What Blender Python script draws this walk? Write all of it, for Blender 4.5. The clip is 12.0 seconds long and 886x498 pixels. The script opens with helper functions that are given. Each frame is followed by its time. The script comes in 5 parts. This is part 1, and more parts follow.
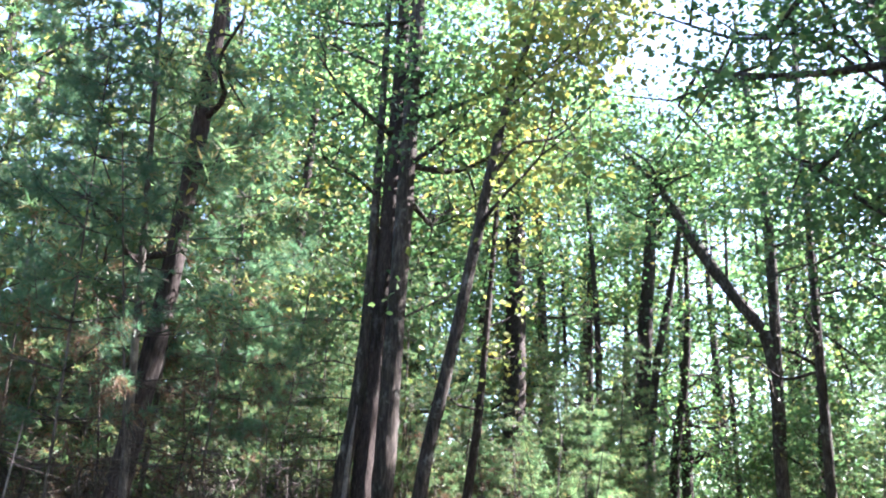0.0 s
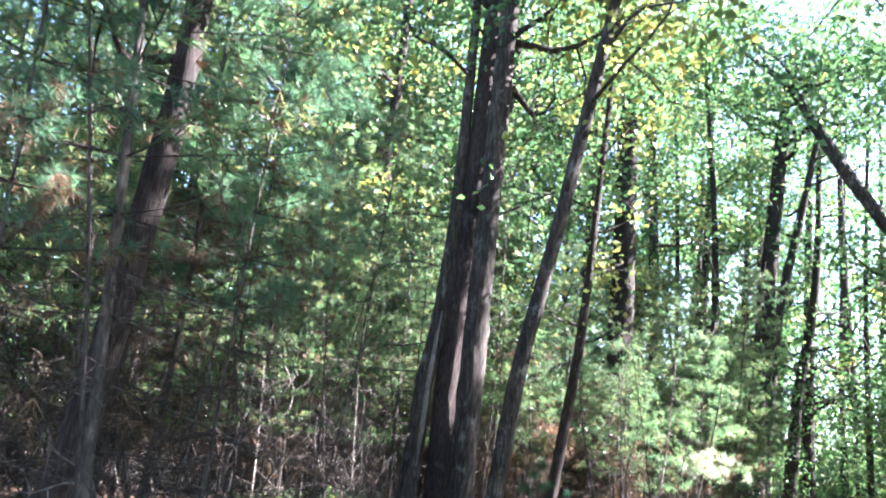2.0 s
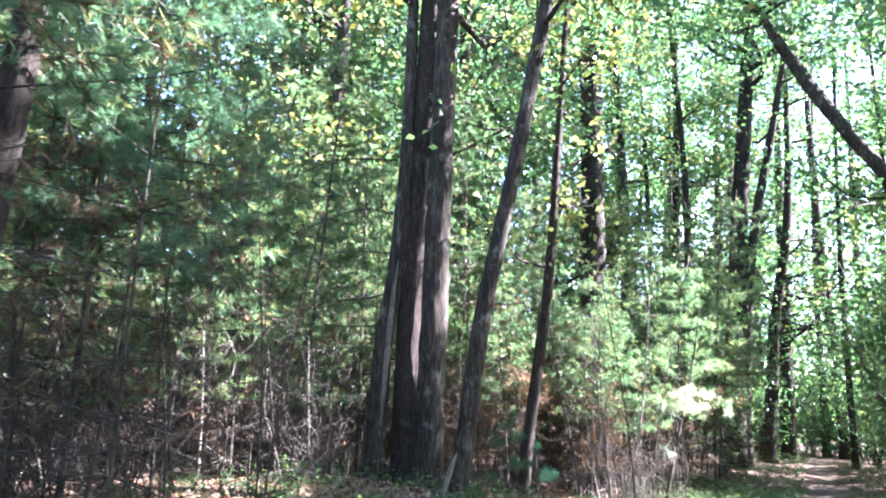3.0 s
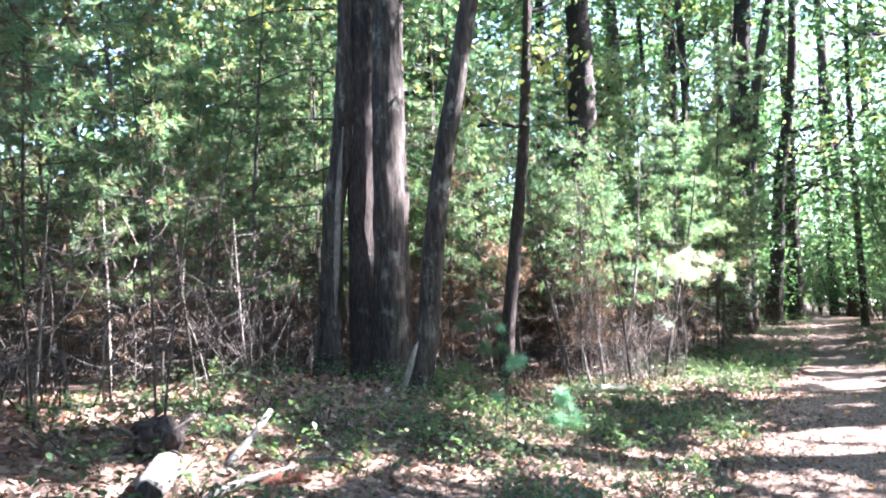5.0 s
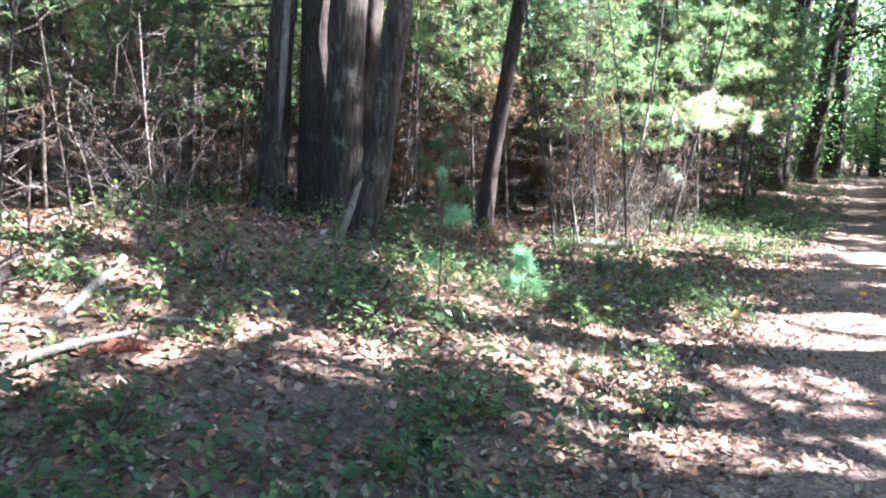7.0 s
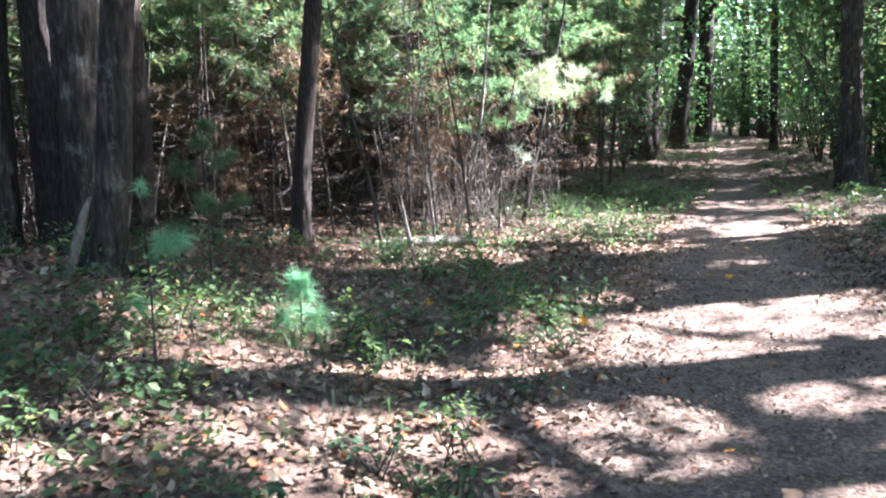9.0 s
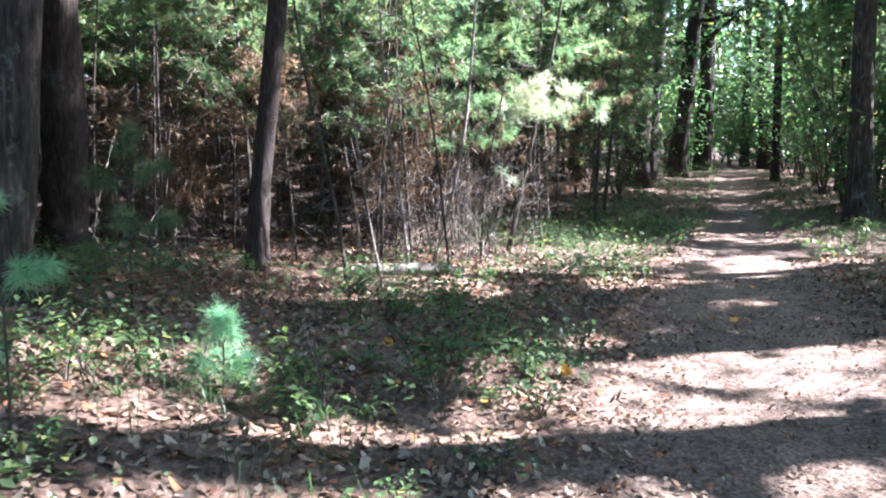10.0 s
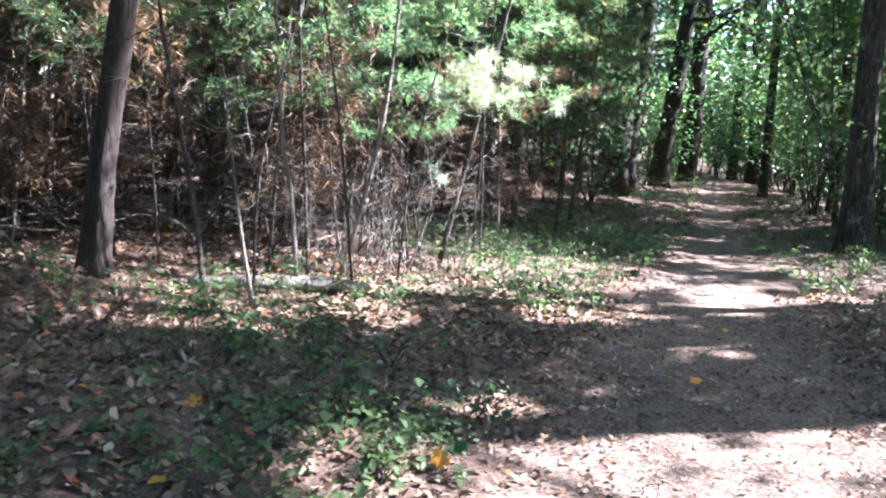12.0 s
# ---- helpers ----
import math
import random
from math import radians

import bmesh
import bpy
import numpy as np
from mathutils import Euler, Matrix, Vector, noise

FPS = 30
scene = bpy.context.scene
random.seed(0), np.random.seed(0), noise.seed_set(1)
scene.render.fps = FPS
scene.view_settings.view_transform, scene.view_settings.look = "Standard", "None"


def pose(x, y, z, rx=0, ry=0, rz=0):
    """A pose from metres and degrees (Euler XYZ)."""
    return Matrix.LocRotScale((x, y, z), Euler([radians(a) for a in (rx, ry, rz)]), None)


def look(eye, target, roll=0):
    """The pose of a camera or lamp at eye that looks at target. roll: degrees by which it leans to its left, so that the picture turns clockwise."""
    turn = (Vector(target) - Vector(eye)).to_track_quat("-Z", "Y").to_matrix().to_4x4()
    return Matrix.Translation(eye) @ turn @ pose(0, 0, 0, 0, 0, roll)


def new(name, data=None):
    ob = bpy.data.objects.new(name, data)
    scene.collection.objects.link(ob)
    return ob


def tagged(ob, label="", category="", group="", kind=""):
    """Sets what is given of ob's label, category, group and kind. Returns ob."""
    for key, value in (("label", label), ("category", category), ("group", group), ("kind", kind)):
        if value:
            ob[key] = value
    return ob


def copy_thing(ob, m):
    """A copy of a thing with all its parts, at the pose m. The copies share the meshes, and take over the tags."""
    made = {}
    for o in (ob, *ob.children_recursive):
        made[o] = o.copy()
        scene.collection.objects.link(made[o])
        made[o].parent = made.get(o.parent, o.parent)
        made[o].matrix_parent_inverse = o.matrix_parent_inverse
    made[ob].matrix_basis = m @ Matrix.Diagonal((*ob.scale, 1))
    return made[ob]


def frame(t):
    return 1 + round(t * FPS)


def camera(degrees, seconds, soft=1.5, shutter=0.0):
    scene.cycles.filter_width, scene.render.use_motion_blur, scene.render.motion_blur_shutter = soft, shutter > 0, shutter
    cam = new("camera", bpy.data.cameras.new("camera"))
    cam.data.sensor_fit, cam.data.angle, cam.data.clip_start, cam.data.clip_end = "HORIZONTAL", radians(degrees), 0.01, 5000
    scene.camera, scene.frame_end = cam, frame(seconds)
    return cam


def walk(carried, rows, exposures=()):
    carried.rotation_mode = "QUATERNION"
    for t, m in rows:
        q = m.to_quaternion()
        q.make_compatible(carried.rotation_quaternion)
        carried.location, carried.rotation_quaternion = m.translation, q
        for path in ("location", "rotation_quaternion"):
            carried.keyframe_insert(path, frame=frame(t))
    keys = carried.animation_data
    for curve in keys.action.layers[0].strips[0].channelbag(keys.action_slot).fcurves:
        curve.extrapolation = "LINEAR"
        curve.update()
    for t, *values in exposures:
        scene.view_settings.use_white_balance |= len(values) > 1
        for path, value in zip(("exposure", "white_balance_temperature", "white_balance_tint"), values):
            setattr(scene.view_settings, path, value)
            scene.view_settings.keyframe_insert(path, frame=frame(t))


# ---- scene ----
cam = camera(55, 12.0, soft=2.0, shutter=0.25)
walk(cam, [
    (0, look((0.356, -9.648, 1.555), (-0.239, -7.846, 2.186), 2.6)),
    (0.5, look((0.226, -9.124, 1.537), (-0.456, -7.359, 2.185), 2.0)),
    (1, look((0.071, -8.694, 1.515), (-0.69, -6.967, 2.175), 3.8)),
    (1.5, look((0.023, -8.279, 1.442), (-0.725, -6.534, 2.071), 3.2)),
    (2, look((-0.133, -7.85, 1.37), (-0.961, -6.096, 1.855), 5.9)),
    (2.5, look((-0.218, -7.439, 1.418), (-0.944, -5.629, 1.860), -0.06)),
    (3, look((-0.201, -7.080, 1.449), (-0.978, -5.277, 1.831), 1.70)),
    (3.5, look((-0.228, -6.676, 1.410), (-0.928, -4.837, 1.767), 2.71)),
    (3.7, look((-0.231, -6.511, 1.393), (-0.917, -4.660, 1.718), 0.51)),
    (5.3, look((-0.294, -5.415, 1.490), (-1.121, -3.597, 1.588), -1.17)),
    (5.5, look((-0.323, -5.268, 1.514), (-1.203, -3.473, 1.592), 3.08)),
    (6, look((-0.324, -4.884, 1.544), (-1.203, -3.088, 1.518), 3.59)),
    (6.5, look((-0.214, -4.500, 1.531), (-1.041, -2.687, 1.355), 2.28)),
    (6.7, look((-0.199, -4.373, 1.515), (-1.062, -2.587, 1.259), 2.45)),
    (8.3, look((-0.059, -3.219, 1.473), (-0.841, -1.408, 1.141), 0.57)),
    (8.5, look((-0.039, -3.036, 1.496), (-0.755, -1.203, 1.139), -0.85)),
    (9, look((-0.001, -2.572, 1.494), (-0.646, -0.706, 1.175), -1.86)),
    (9.5, look((-0.057, -2.157, 1.450), (-0.723, -0.292, 1.166), -0.60)),
    (10, look((-0.086, -1.722, 1.426), (-0.722, 0.155, 1.158), -0.15)),
    (10.5, look((-0.077, -1.297, 1.437), (-0.759, 0.556, 1.117), -0.94)),
    (11, look((-0.107, -0.833, 1.393), (-0.794, 1.025, 1.117), 0.19)),
    (11.5, look((-0.016, -0.389, 1.362), (-0.656, 1.485, 1.082), 1.53)),
    (12, look((0.001, -0.000, 1.366), (-0.604, 1.886, 1.088), 3.35)),
], exposures=[(0, 3.72, 5950, 23), (3.5, 4.34, 5650, 24), (6.3, 4.33, 5750, 22), (8.5, 3.84, 5650, 20), (10.5, 3.68, 5600, 22), (12, 3.74, 5550, 22)])

# ---- world and sun ----
SUN = Vector((0.624, 0.401, 0.669)).normalized()
world = bpy.data.worlds.new("world")
scene.world = world
world.use_nodes = True
wn = world.node_tree
sky = wn.nodes.new("ShaderNodeTexSky")
sky.sky_type, sky.sun_disc = "NISHITA", False
sky.sun_elevation = math.asin(SUN.z)
sky.sun_rotation = math.atan2(SUN.x, SUN.y)
wn.links.new(sky.outputs[0], wn.nodes["Background"].inputs[0])
wn.nodes["Background"].inputs[1].default_value = 0.08
sun_data = bpy.data.lights.new("sun", "SUN")
sun_data.energy, sun_data.angle, sun_data.color = 5.0, radians(0.55), (1.0, 0.95, 0.87)
sun = new("sun", sun_data)
sun.matrix_world = look(SUN * 60, (0, 0, 0))

# ---- materials ----


def ramp(nt, stops):
    node = nt.nodes.new("ShaderNodeValToRGB")
    els = node.color_ramp.elements
    while len(els) < len(stops):
        els.new(0.5)
    for el, (at, col) in zip(els, stops):
        el.position, el.color = at, (*col, 1)
    return node


def tex_noise(nt, scale, detail=4.0, rough=0.6, stretch=(1, 1, 1)):
    co = nt.nodes.new("ShaderNodeTexCoord")
    mp = nt.nodes.new("ShaderNodeMapping")
    mp.inputs["Scale"].default_value = stretch
    nz = nt.nodes.new("ShaderNodeTexNoise")
    nz.inputs["Scale"].default_value, nz.inputs["Detail"].default_value = scale, detail
    nz.inputs["Roughness"].default_value = rough
    nt.links.new(co.outputs["Object"], mp.inputs[0])
    nt.links.new(mp.outputs[0], nz.inputs["Vector"])
    return nz


def mixed(nt, fac, a, b, how="MIX"):
    node = nt.nodes.new("ShaderNodeMixRGB")
    node.blend_type = how
    for sock, v in zip(node.inputs, (fac, a, b)):
        if hasattr(v, "is_output"):
            nt.links.new(v, sock)
        elif isinstance(v, tuple):
            sock.default_value = (*v, 1)
        else:
            sock.default_value = v
    return node.outputs[0]


def plain(name, rough=0.9):
    m = bpy.data.materials.new(name)
    m.use_nodes = True
    b = m.node_tree.nodes["Principled BSDF"]
    b.inputs["Roughness"].default_value = rough
    b.inputs["Specular IOR Level"].default_value = 0.25
    return m, m.node_tree, b


def bump(nt, b, height, strength, dist):
    bp = nt.nodes.new("ShaderNodeBump")
    bp.inputs["Strength"].default_value, bp.inputs["Distance"].default_value = strength, dist
    nt.links.new(height, bp.inputs["Height"])
    nt.links.new(bp.outputs[0], b.inputs["Normal"])


def bark_material(name, dark, mid, light, lichen=0.0, stretch=(9, 9, 1.3)):
    m, nt, b = plain(name)
    fine = tex_noise(nt, 5.0, 8, 0.65, stretch)
    big = tex_noise(nt, 1.7, 3, 0.6)
    r = ramp(nt, [(0.33, dark), (0.52, mid), (0.72, light)])
    nt.links.new(fine.outputs[0], r.inputs[0])
    r2 = ramp(nt, [(0.35, (0.55, 0.55, 0.55)), (0.7, (1.15, 1.12, 1.1))])
    nt.links.new(big.outputs[0], r2.inputs[0])
    col = mixed(nt, 1.0, r.outputs[0], r2.outputs[0], "MULTIPLY")
    if lichen:
        sp = tex_noise(nt, 6.0, 5, 0.7, (1, 1, 0.7))
        r3 = ramp(nt, [(0.56, (0, 0, 0)), (0.68, (lichen, lichen, lichen))])
        nt.links.new(sp.outputs[0], r3.inputs[0])
        col = mixed(nt, r3.outputs[0], col, (0.30, 0.31, 0.27))
    nt.links.new(col, b.inputs["Base Color"])
    bump(nt, b, fine.outputs[0], 0.9, 0.028)
    return m


def leaf_material(name, cols, trans, gloss=0.35, through_share=0.5):
    """Thin leaves: a base colour that differs from leaf to leaf, and light passing through."""
    m, nt, b = plain(name, gloss)
    geo = nt.nodes.new("ShaderNodeNewGeometry")
    obi = nt.nodes.new("ShaderNodeObjectInfo")
    r = ramp(nt, cols)
    nt.links.new(geo.outputs["Random Per Island"], r.inputs[0])
    big = tex_noise(nt, 1.3, 2)
    r2 = ramp(nt, [(0.3, (0.65, 0.7, 0.7)), (0.7, (1.25, 1.2, 1.05))])
    nt.links.new(big.outputs[0], r2.inputs[0])
    col = mixed(nt, 1.0, r.outputs[0], r2.outputs[0], "MULTIPLY")
    r4 = ramp(nt, [(0.0, (0.8, 0.85, 0.85)), (1.0, (1.2, 1.15, 1.0))])
    nt.links.new(obi.outputs["Random"], r4.inputs[0])
    col = mixed(nt, 1.0, col, r4.outputs[0], "MULTIPLY")
    nt.links.new(col, b.inputs["Base Color"])
    tr = nt.nodes.new("ShaderNodeBsdfTranslucent")
    tint = mixed(nt, 1.0, col, trans, "MULTIPLY")
    nt.links.new(tint, tr.inputs[0])
    mx = nt.nodes.new("ShaderNodeMixShader")
    mx.inputs[0].default_value = through_share
    nt.links.new(b.outputs[0], mx.inputs[1])
    nt.links.new(tr.outputs[0], mx.inputs[2])
    nt.links.new(mx.outputs[0], nt.nodes["Material Output"].inputs[0])
    return m


M_OAK = bark_material("oak_bark", (0.012, 0.009, 0.008), (0.052, 0.043, 0.035), (0.14, 0.12, 0.10), 0.4, (6, 6, 1.0))
M_PINE = bark_material("pine_bark", (0.012, 0.009, 0.008), (0.045, 0.034, 0.029), (0.10, 0.08, 0.068), 0.15, (12, 12, 1.6))
M_YOUNG = bark_material("young_bark", (0.03, 0.025, 0.02), (0.08, 0.07, 0.058), (0.17, 0.15, 0.13), 0.3, (6, 6, 2))
M_DEAD = bark_material("dead_wood", (0.09, 0.078, 0.066), (0.23, 0.205, 0.18), (0.42, 0.39, 0.35), 0.0, (14, 14, 2))
M_TWIG = bark_material("grey_twig_bark", (0.028, 0.023, 0.02), (0.07, 0.06, 0.051), (0.17, 0.148, 0.13), 0.0, (10, 10, 3))
M_ROT = bark_material("rotten_wood", (0.035, 0.012, 0.008), (0.13, 0.042, 0.026), (0.26, 0.11, 0.07), 0.0, (5, 5, 3))
# moss green, lightened in the colour for sun on the slab
M_SUNLIT_MOSS = bark_material("sunlit_moss_on_wood", (0.09, 0.17, 0.09), (0.22, 0.37, 0.22), (0.42, 0.54, 0.40), 0.0, (3, 3, 4))
M_CUT = bark_material("pale_log_bark", (0.09, 0.08, 0.072), (0.25, 0.23, 0.205), (0.46, 0.44, 0.41), 0.2, (4, 4, 6))
M_NEEDLE = leaf_material("pine_needles", [(0.0, (0.05, 0.095, 0.06)), (0.4, (0.085, 0.142, 0.092)), (0.72, (0.125, 0.18, 0.112)), (0.86, (0.18, 0.165, 0.10)), (1.0, (0.24, 0.165, 0.105))], (1.4, 1.65, 1.2), 0.4, 0.5)
M_SOFT_NEEDLE = leaf_material("soft_blue_green_needles", [(0.0, (0.045, 0.10, 0.07)), (0.5, (0.075, 0.145, 0.105)), (0.9, (0.11, 0.18, 0.13)), (1.0, (0.20, 0.16, 0.11))], (1.4, 1.65, 1.35), 0.4, 0.5)
# lit copy of the pine needles: sunlight is painted in as brighter green
M_LIT_NEEDLE = leaf_material("lit_pine_needles", [(0.0, (0.085, 0.165, 0.10)), (0.5, (0.135, 0.23, 0.145)), (0.85, (0.20, 0.27, 0.17)), (1.0, (0.30, 0.24, 0.14))], (1.4, 1.6, 1.3), 0.4, 0.5)
# seedling green raised in the colour itself to imitate direct sun
M_LIT_SEEDLING = leaf_material("lit_seedling_needles", [(0.0, (0.15, 0.32, 0.21)), (0.6, (0.25, 0.45, 0.31)), (1.0, (0.36, 0.52, 0.38))], (1.4, 1.55, 1.4), 0.35, 0.5)
# strong sun on one bough, painted as a whitish needle colour
M_SUNLIT_NEEDLE = leaf_material("sunlit_pale_needles", [(0.0, (0.26, 0.33, 0.27)), (0.6, (0.38, 0.43, 0.36)), (1.0, (0.48, 0.48, 0.38))], (1.3, 1.35, 1.2), 0.4, 0.45)
M_DRY_NEEDLE = leaf_material("dry_needles", [(0.0, (0.055, 0.038, 0.029)), (0.6, (0.115, 0.079, 0.058)), (0.9, (0.20, 0.14, 0.10)), (1.0, (0.27, 0.19, 0.13))], (1.2, 1.1, 0.95), 0.6, 0.35)
M_LEAF = leaf_material("green_leaves", [(0.0, (0.05, 0.105, 0.055)), (0.5, (0.085, 0.15, 0.08)), (0.88, (0.12, 0.185, 0.09)), (1.0, (0.25, 0.21, 0.07))], (1.5, 1.75, 1.35), 0.35, 0.5)
M_YELLOW = leaf_material("yellowing_leaves", [(0.0, (0.11, 0.165, 0.065)), (0.55, (0.20, 0.225, 0.085)), (0.9, (0.29, 0.265, 0.10)), (1.0, (0.38, 0.28, 0.09))], (1.5, 1.55, 1.15), 0.35, 0.5)
M_PLANT = leaf_material("low_plant_leaves", [(0.0, (0.035, 0.066, 0.036)), (0.6, (0.062, 0.105, 0.056)), (0.93, (0.09, 0.13, 0.068)), (1.0, (0.19, 0.17, 0.075))], (1.4, 1.55, 1.1), 0.4, 0.42)
M_LITTER = leaf_material("fallen_leaves", [(0.0, (0.06, 0.038, 0.03)), (0.35, (0.13, 0.083, 0.063)), (0.7, (0.235, 0.16, 0.128)), (0.9, (0.35, 0.265, 0.225)), (0.95, (0.46, 0.38, 0.33)), (0.96, (0.30, 0.11, 0.065)), (1.0, (0.44, 0.18, 0.085))], (1.0, 0.9, 0.8), 0.85, 0.15)
M_ORANGE = leaf_material("orange_leaves", [(0.0, (0.55, 0.20, 0.04)), (1.0, (0.70, 0.38, 0.07))], (1.2, 1.0, 0.7), 0.45, 0.35)


def ground_material():
    m, nt, b = plain("forest_floor", 0.95)
    fine = tex_noise(nt, 38.0, 8, 0.7)
    mid = tex_noise(nt, 5.0, 5, 0.65)
    big = tex_noise(nt, 0.6, 3, 0.6)
    litter = ramp(nt, [(0.28, (0.045, 0.030, 0.022)), (0.5, (0.125, 0.085, 0.065)), (0.72, (0.26, 0.195, 0.155))])
    nt.links.new(fine.outputs[0], litter.inputs[0])
    dirt = ramp(nt, [(0.30, (0.05, 0.035, 0.026)), (0.48, (0.14, 0.102, 0.08)), (0.62, (0.27, 0.205, 0.168)), (0.76, (0.45, 0.365, 0.31))])
    nt.links.new(fine.outputs[0], dirt.inputs[0])
    at = nt.nodes.new("ShaderNodeAttribute")
    at.attribute_name = "trail"
    # worn tread with a ragged border
    add = nt.nodes.new("ShaderNodeMath")
    add.operation = "ADD"
    nt.links.new(at.outputs["Fac"], add.inputs[0])
    nt.links.new(mid.outputs[0], add.inputs[1])
    edge = ramp(nt, [(0.62, (0, 0, 0)), (0.86, (1, 1, 1))])
    sub = nt.nodes.new("ShaderNodeMath")
    sub.operation = "MULTIPLY"
    sub.inputs[1].default_value = 0.8
    nt.links.new(add.outputs[0], sub.inputs[0])
    nt.links.new(sub.outputs[0], edge.inputs[0])
    col = mixed(nt, edge.outputs[0], litter.outputs[0], dirt.outputs[0])
    r2 = ramp(nt, [(0.3, (0.7, 0.7, 0.72)), (0.7, (1.2, 1.15, 1.1))])
    nt.links.new(big.outputs[0], r2.inputs[0])
    col = mixed(nt, 1.0, col, r2.outputs[0], "MULTIPLY")
    worn = ramp(nt, [(0.34, (0.62, 0.58, 0.56)), (0.5, (1.0, 1.0, 1.0)), (0.66, (1.25, 1.2, 1.17))])
    nt.links.new(mid.outputs[0], worn.inputs[0])
    col = mixed(nt, 1.0, col, worn.outputs[0], "MULTIPLY")
    nt.links.new(col, b.inputs["Base Color"])
    lumps = nt.nodes.new("ShaderNodeMath")
    lumps.operation = "MULTIPLY_ADD"
    lumps.inputs[1].default_value = 3.0
    nt.links.new(mid.outputs[0], lumps.inputs[0])
    nt.links.new(fine.outputs[0], lumps.inputs[2])
    bump(nt, b, lumps.outputs[0], 0.9, 0.025)
    return m


M_GROUND = ground_material()

# ---- mesh helpers ----
rng = np.random.default_rng(7)


def mesh_of(name, verts, faces, material, smooth=False):
    """faces: an n x 3 or n x 4 array."""
    verts, faces = np.asarray(verts, np.float32), np.asarray(faces, np.int32)
    me = bpy.data.meshes.new(name)
    k = faces.shape[1]
    me.vertices.add(len(verts))
    me.vertices.foreach_set("co", verts.ravel())
    me.loops.add(faces.size)
    me.loops.foreach_set("vertex_index", faces.ravel())
    me.polygons.add(len(faces))
    me.polygons.foreach_set("loop_start", np.arange(0, faces.size, k, dtype=np.int32))
    if smooth:
        me.polygons.foreach_set("use_smooth", np.ones(len(faces), bool))
    me.update(calc_edges=True)
    me.materials.append(material)
    return me


def part(name, me, parent, label="", kind=""):
    ob = new(name, me)
    ob.parent = parent
    return tagged(ob, label, kind=kind)


def thing(name, at, label, category, group="", kind=""):
    ob = new(name)
    ob.location = at
    ob.empty_display_size = 0.2
    return tagged(ob, label, category, group, kind)


def smooth_path(pts, n):
    """A Catmull-Rom line through pts, n points."""
    p = np.asarray(pts, float)
    p = np.vstack([2 * p[0] - p[1], p, 2 * p[-1] - p[-2]])
    u = np.linspace(0, len(p) - 3 - 1e-6, n)
    i = u.astype(int)
    f = (u - i)[:, None]
    a, b, c, d = p[i], p[i + 1], p[i + 2], p[i + 3]
    return 0.5 * (2 * b + (c - a) * f + (2 * a - 5 * b + 4 * c - d) * f**2 + (3 * b - a - 3 * c + d) * f**3)


def tube(pts, radii, seg=8, ridges=0.0, flare=0.0, seed=0):
    """A tapered limb along pts, as verts and quads; ridges: furrow depth as a share of the radius; flare: root swelling."""
    p = np.asarray(pts, float)
    n = len(p)
    r = np.interp(np.linspace(0, 1, n), np.linspace(0, 1, len(radii)), radii)
    t = np.gradient(p, axis=0)
    t /= np.linalg.norm(t, axis=1)[:, None] + 1e-9
    ref = np.where(np.abs(t[:, 2:3]) < 0.9, [[0, 0, 1.0]], [[1.0, 0, 0]])
    if abs(t[0, 2]) > 0.6:
        ref = np.tile([[1.0, 0, 0]], (n, 1))
    s = np.cross(t, ref)
    s /= np.linalg.norm(s, axis=1)[:, None] + 1e-9
    w = np.cross(t, s)
    a = np.arange(seg) * 2 * np.pi / seg
    rr = np.tile(r[:, None], (1, seg))
    if ridges or flare:
        g = np.random.default_rng(seed)
        ph = g.uniform(0, 6.28, 6)
        h = np.linspace(0, 1, n)[:, None] * np.linalg.norm(p[-1] - p[0])
        if flare:
            lobes = 1 + 0.45 * np.sin(4 * a + ph[0])[None] + 0.25 * np.sin(7 * a + ph[1])[None]
            rr = rr * (1 + flare * np.exp(-h / 0.28) * lobes)
        if ridges:
            wob = np.sin(seg / 4 * a[None] + 2.2 * np.sin(h * 2.1 + ph[2]) + ph[3])
            rr = rr * (1 + ridges * wob + ridges * 0.9 * g.standard_normal((n, seg)) + 0.04 * np.sin(2 * a[None] + h * 1.3 + ph[4]))
    v = p[:, None] + rr[..., None] * (np.cos(a)[None, :, None] * s[:, None] + np.sin(a)[None, :, None] * w[:, None])
    i, j = np.meshgrid(np.arange(n - 1), np.arange(seg), indexing="ij")
    q = np.stack([i * seg + j, i * seg + (j + 1) % seg, (i + 1) * seg + (j + 1) % seg, (i + 1) * seg + j], -1).reshape(-1, 4)
    v = v.reshape(-1, 3)
    # close the tips
    v = np.vstack([v, p[:1], p[-1:]])
    k = np.arange(seg)
    lo = np.stack([np.full(seg, n * seg), (k + 1) % seg, k, k], -1)
    hi = np.stack([np.full(seg, n * seg + 1), (n - 1) * seg + k, (n - 1) * seg + (k + 1) % seg, (n - 1) * seg + (k + 1) % seg], -1)
    return v, q, np.vstack([lo, hi])[:, :3]


def tube_mesh(name, tubes, material):
    """One mesh of one or more tubes."""
    vs, fs, off = [], [], 0
    for v, q, c in tubes:
        t = np.vstack([q[:, [0, 1, 2]], q[:, [0, 2, 3]], c]) + off
        vs.append(v)
        fs.append(t)
        off += len(v)
    return mesh_of(name, np.vstack(vs), np.vstack(fs), material, True)


def unit(n, g=rng):
    d = g.standard_normal((n, 3))
    return d / np.linalg.norm(d, axis=1)[:, None]


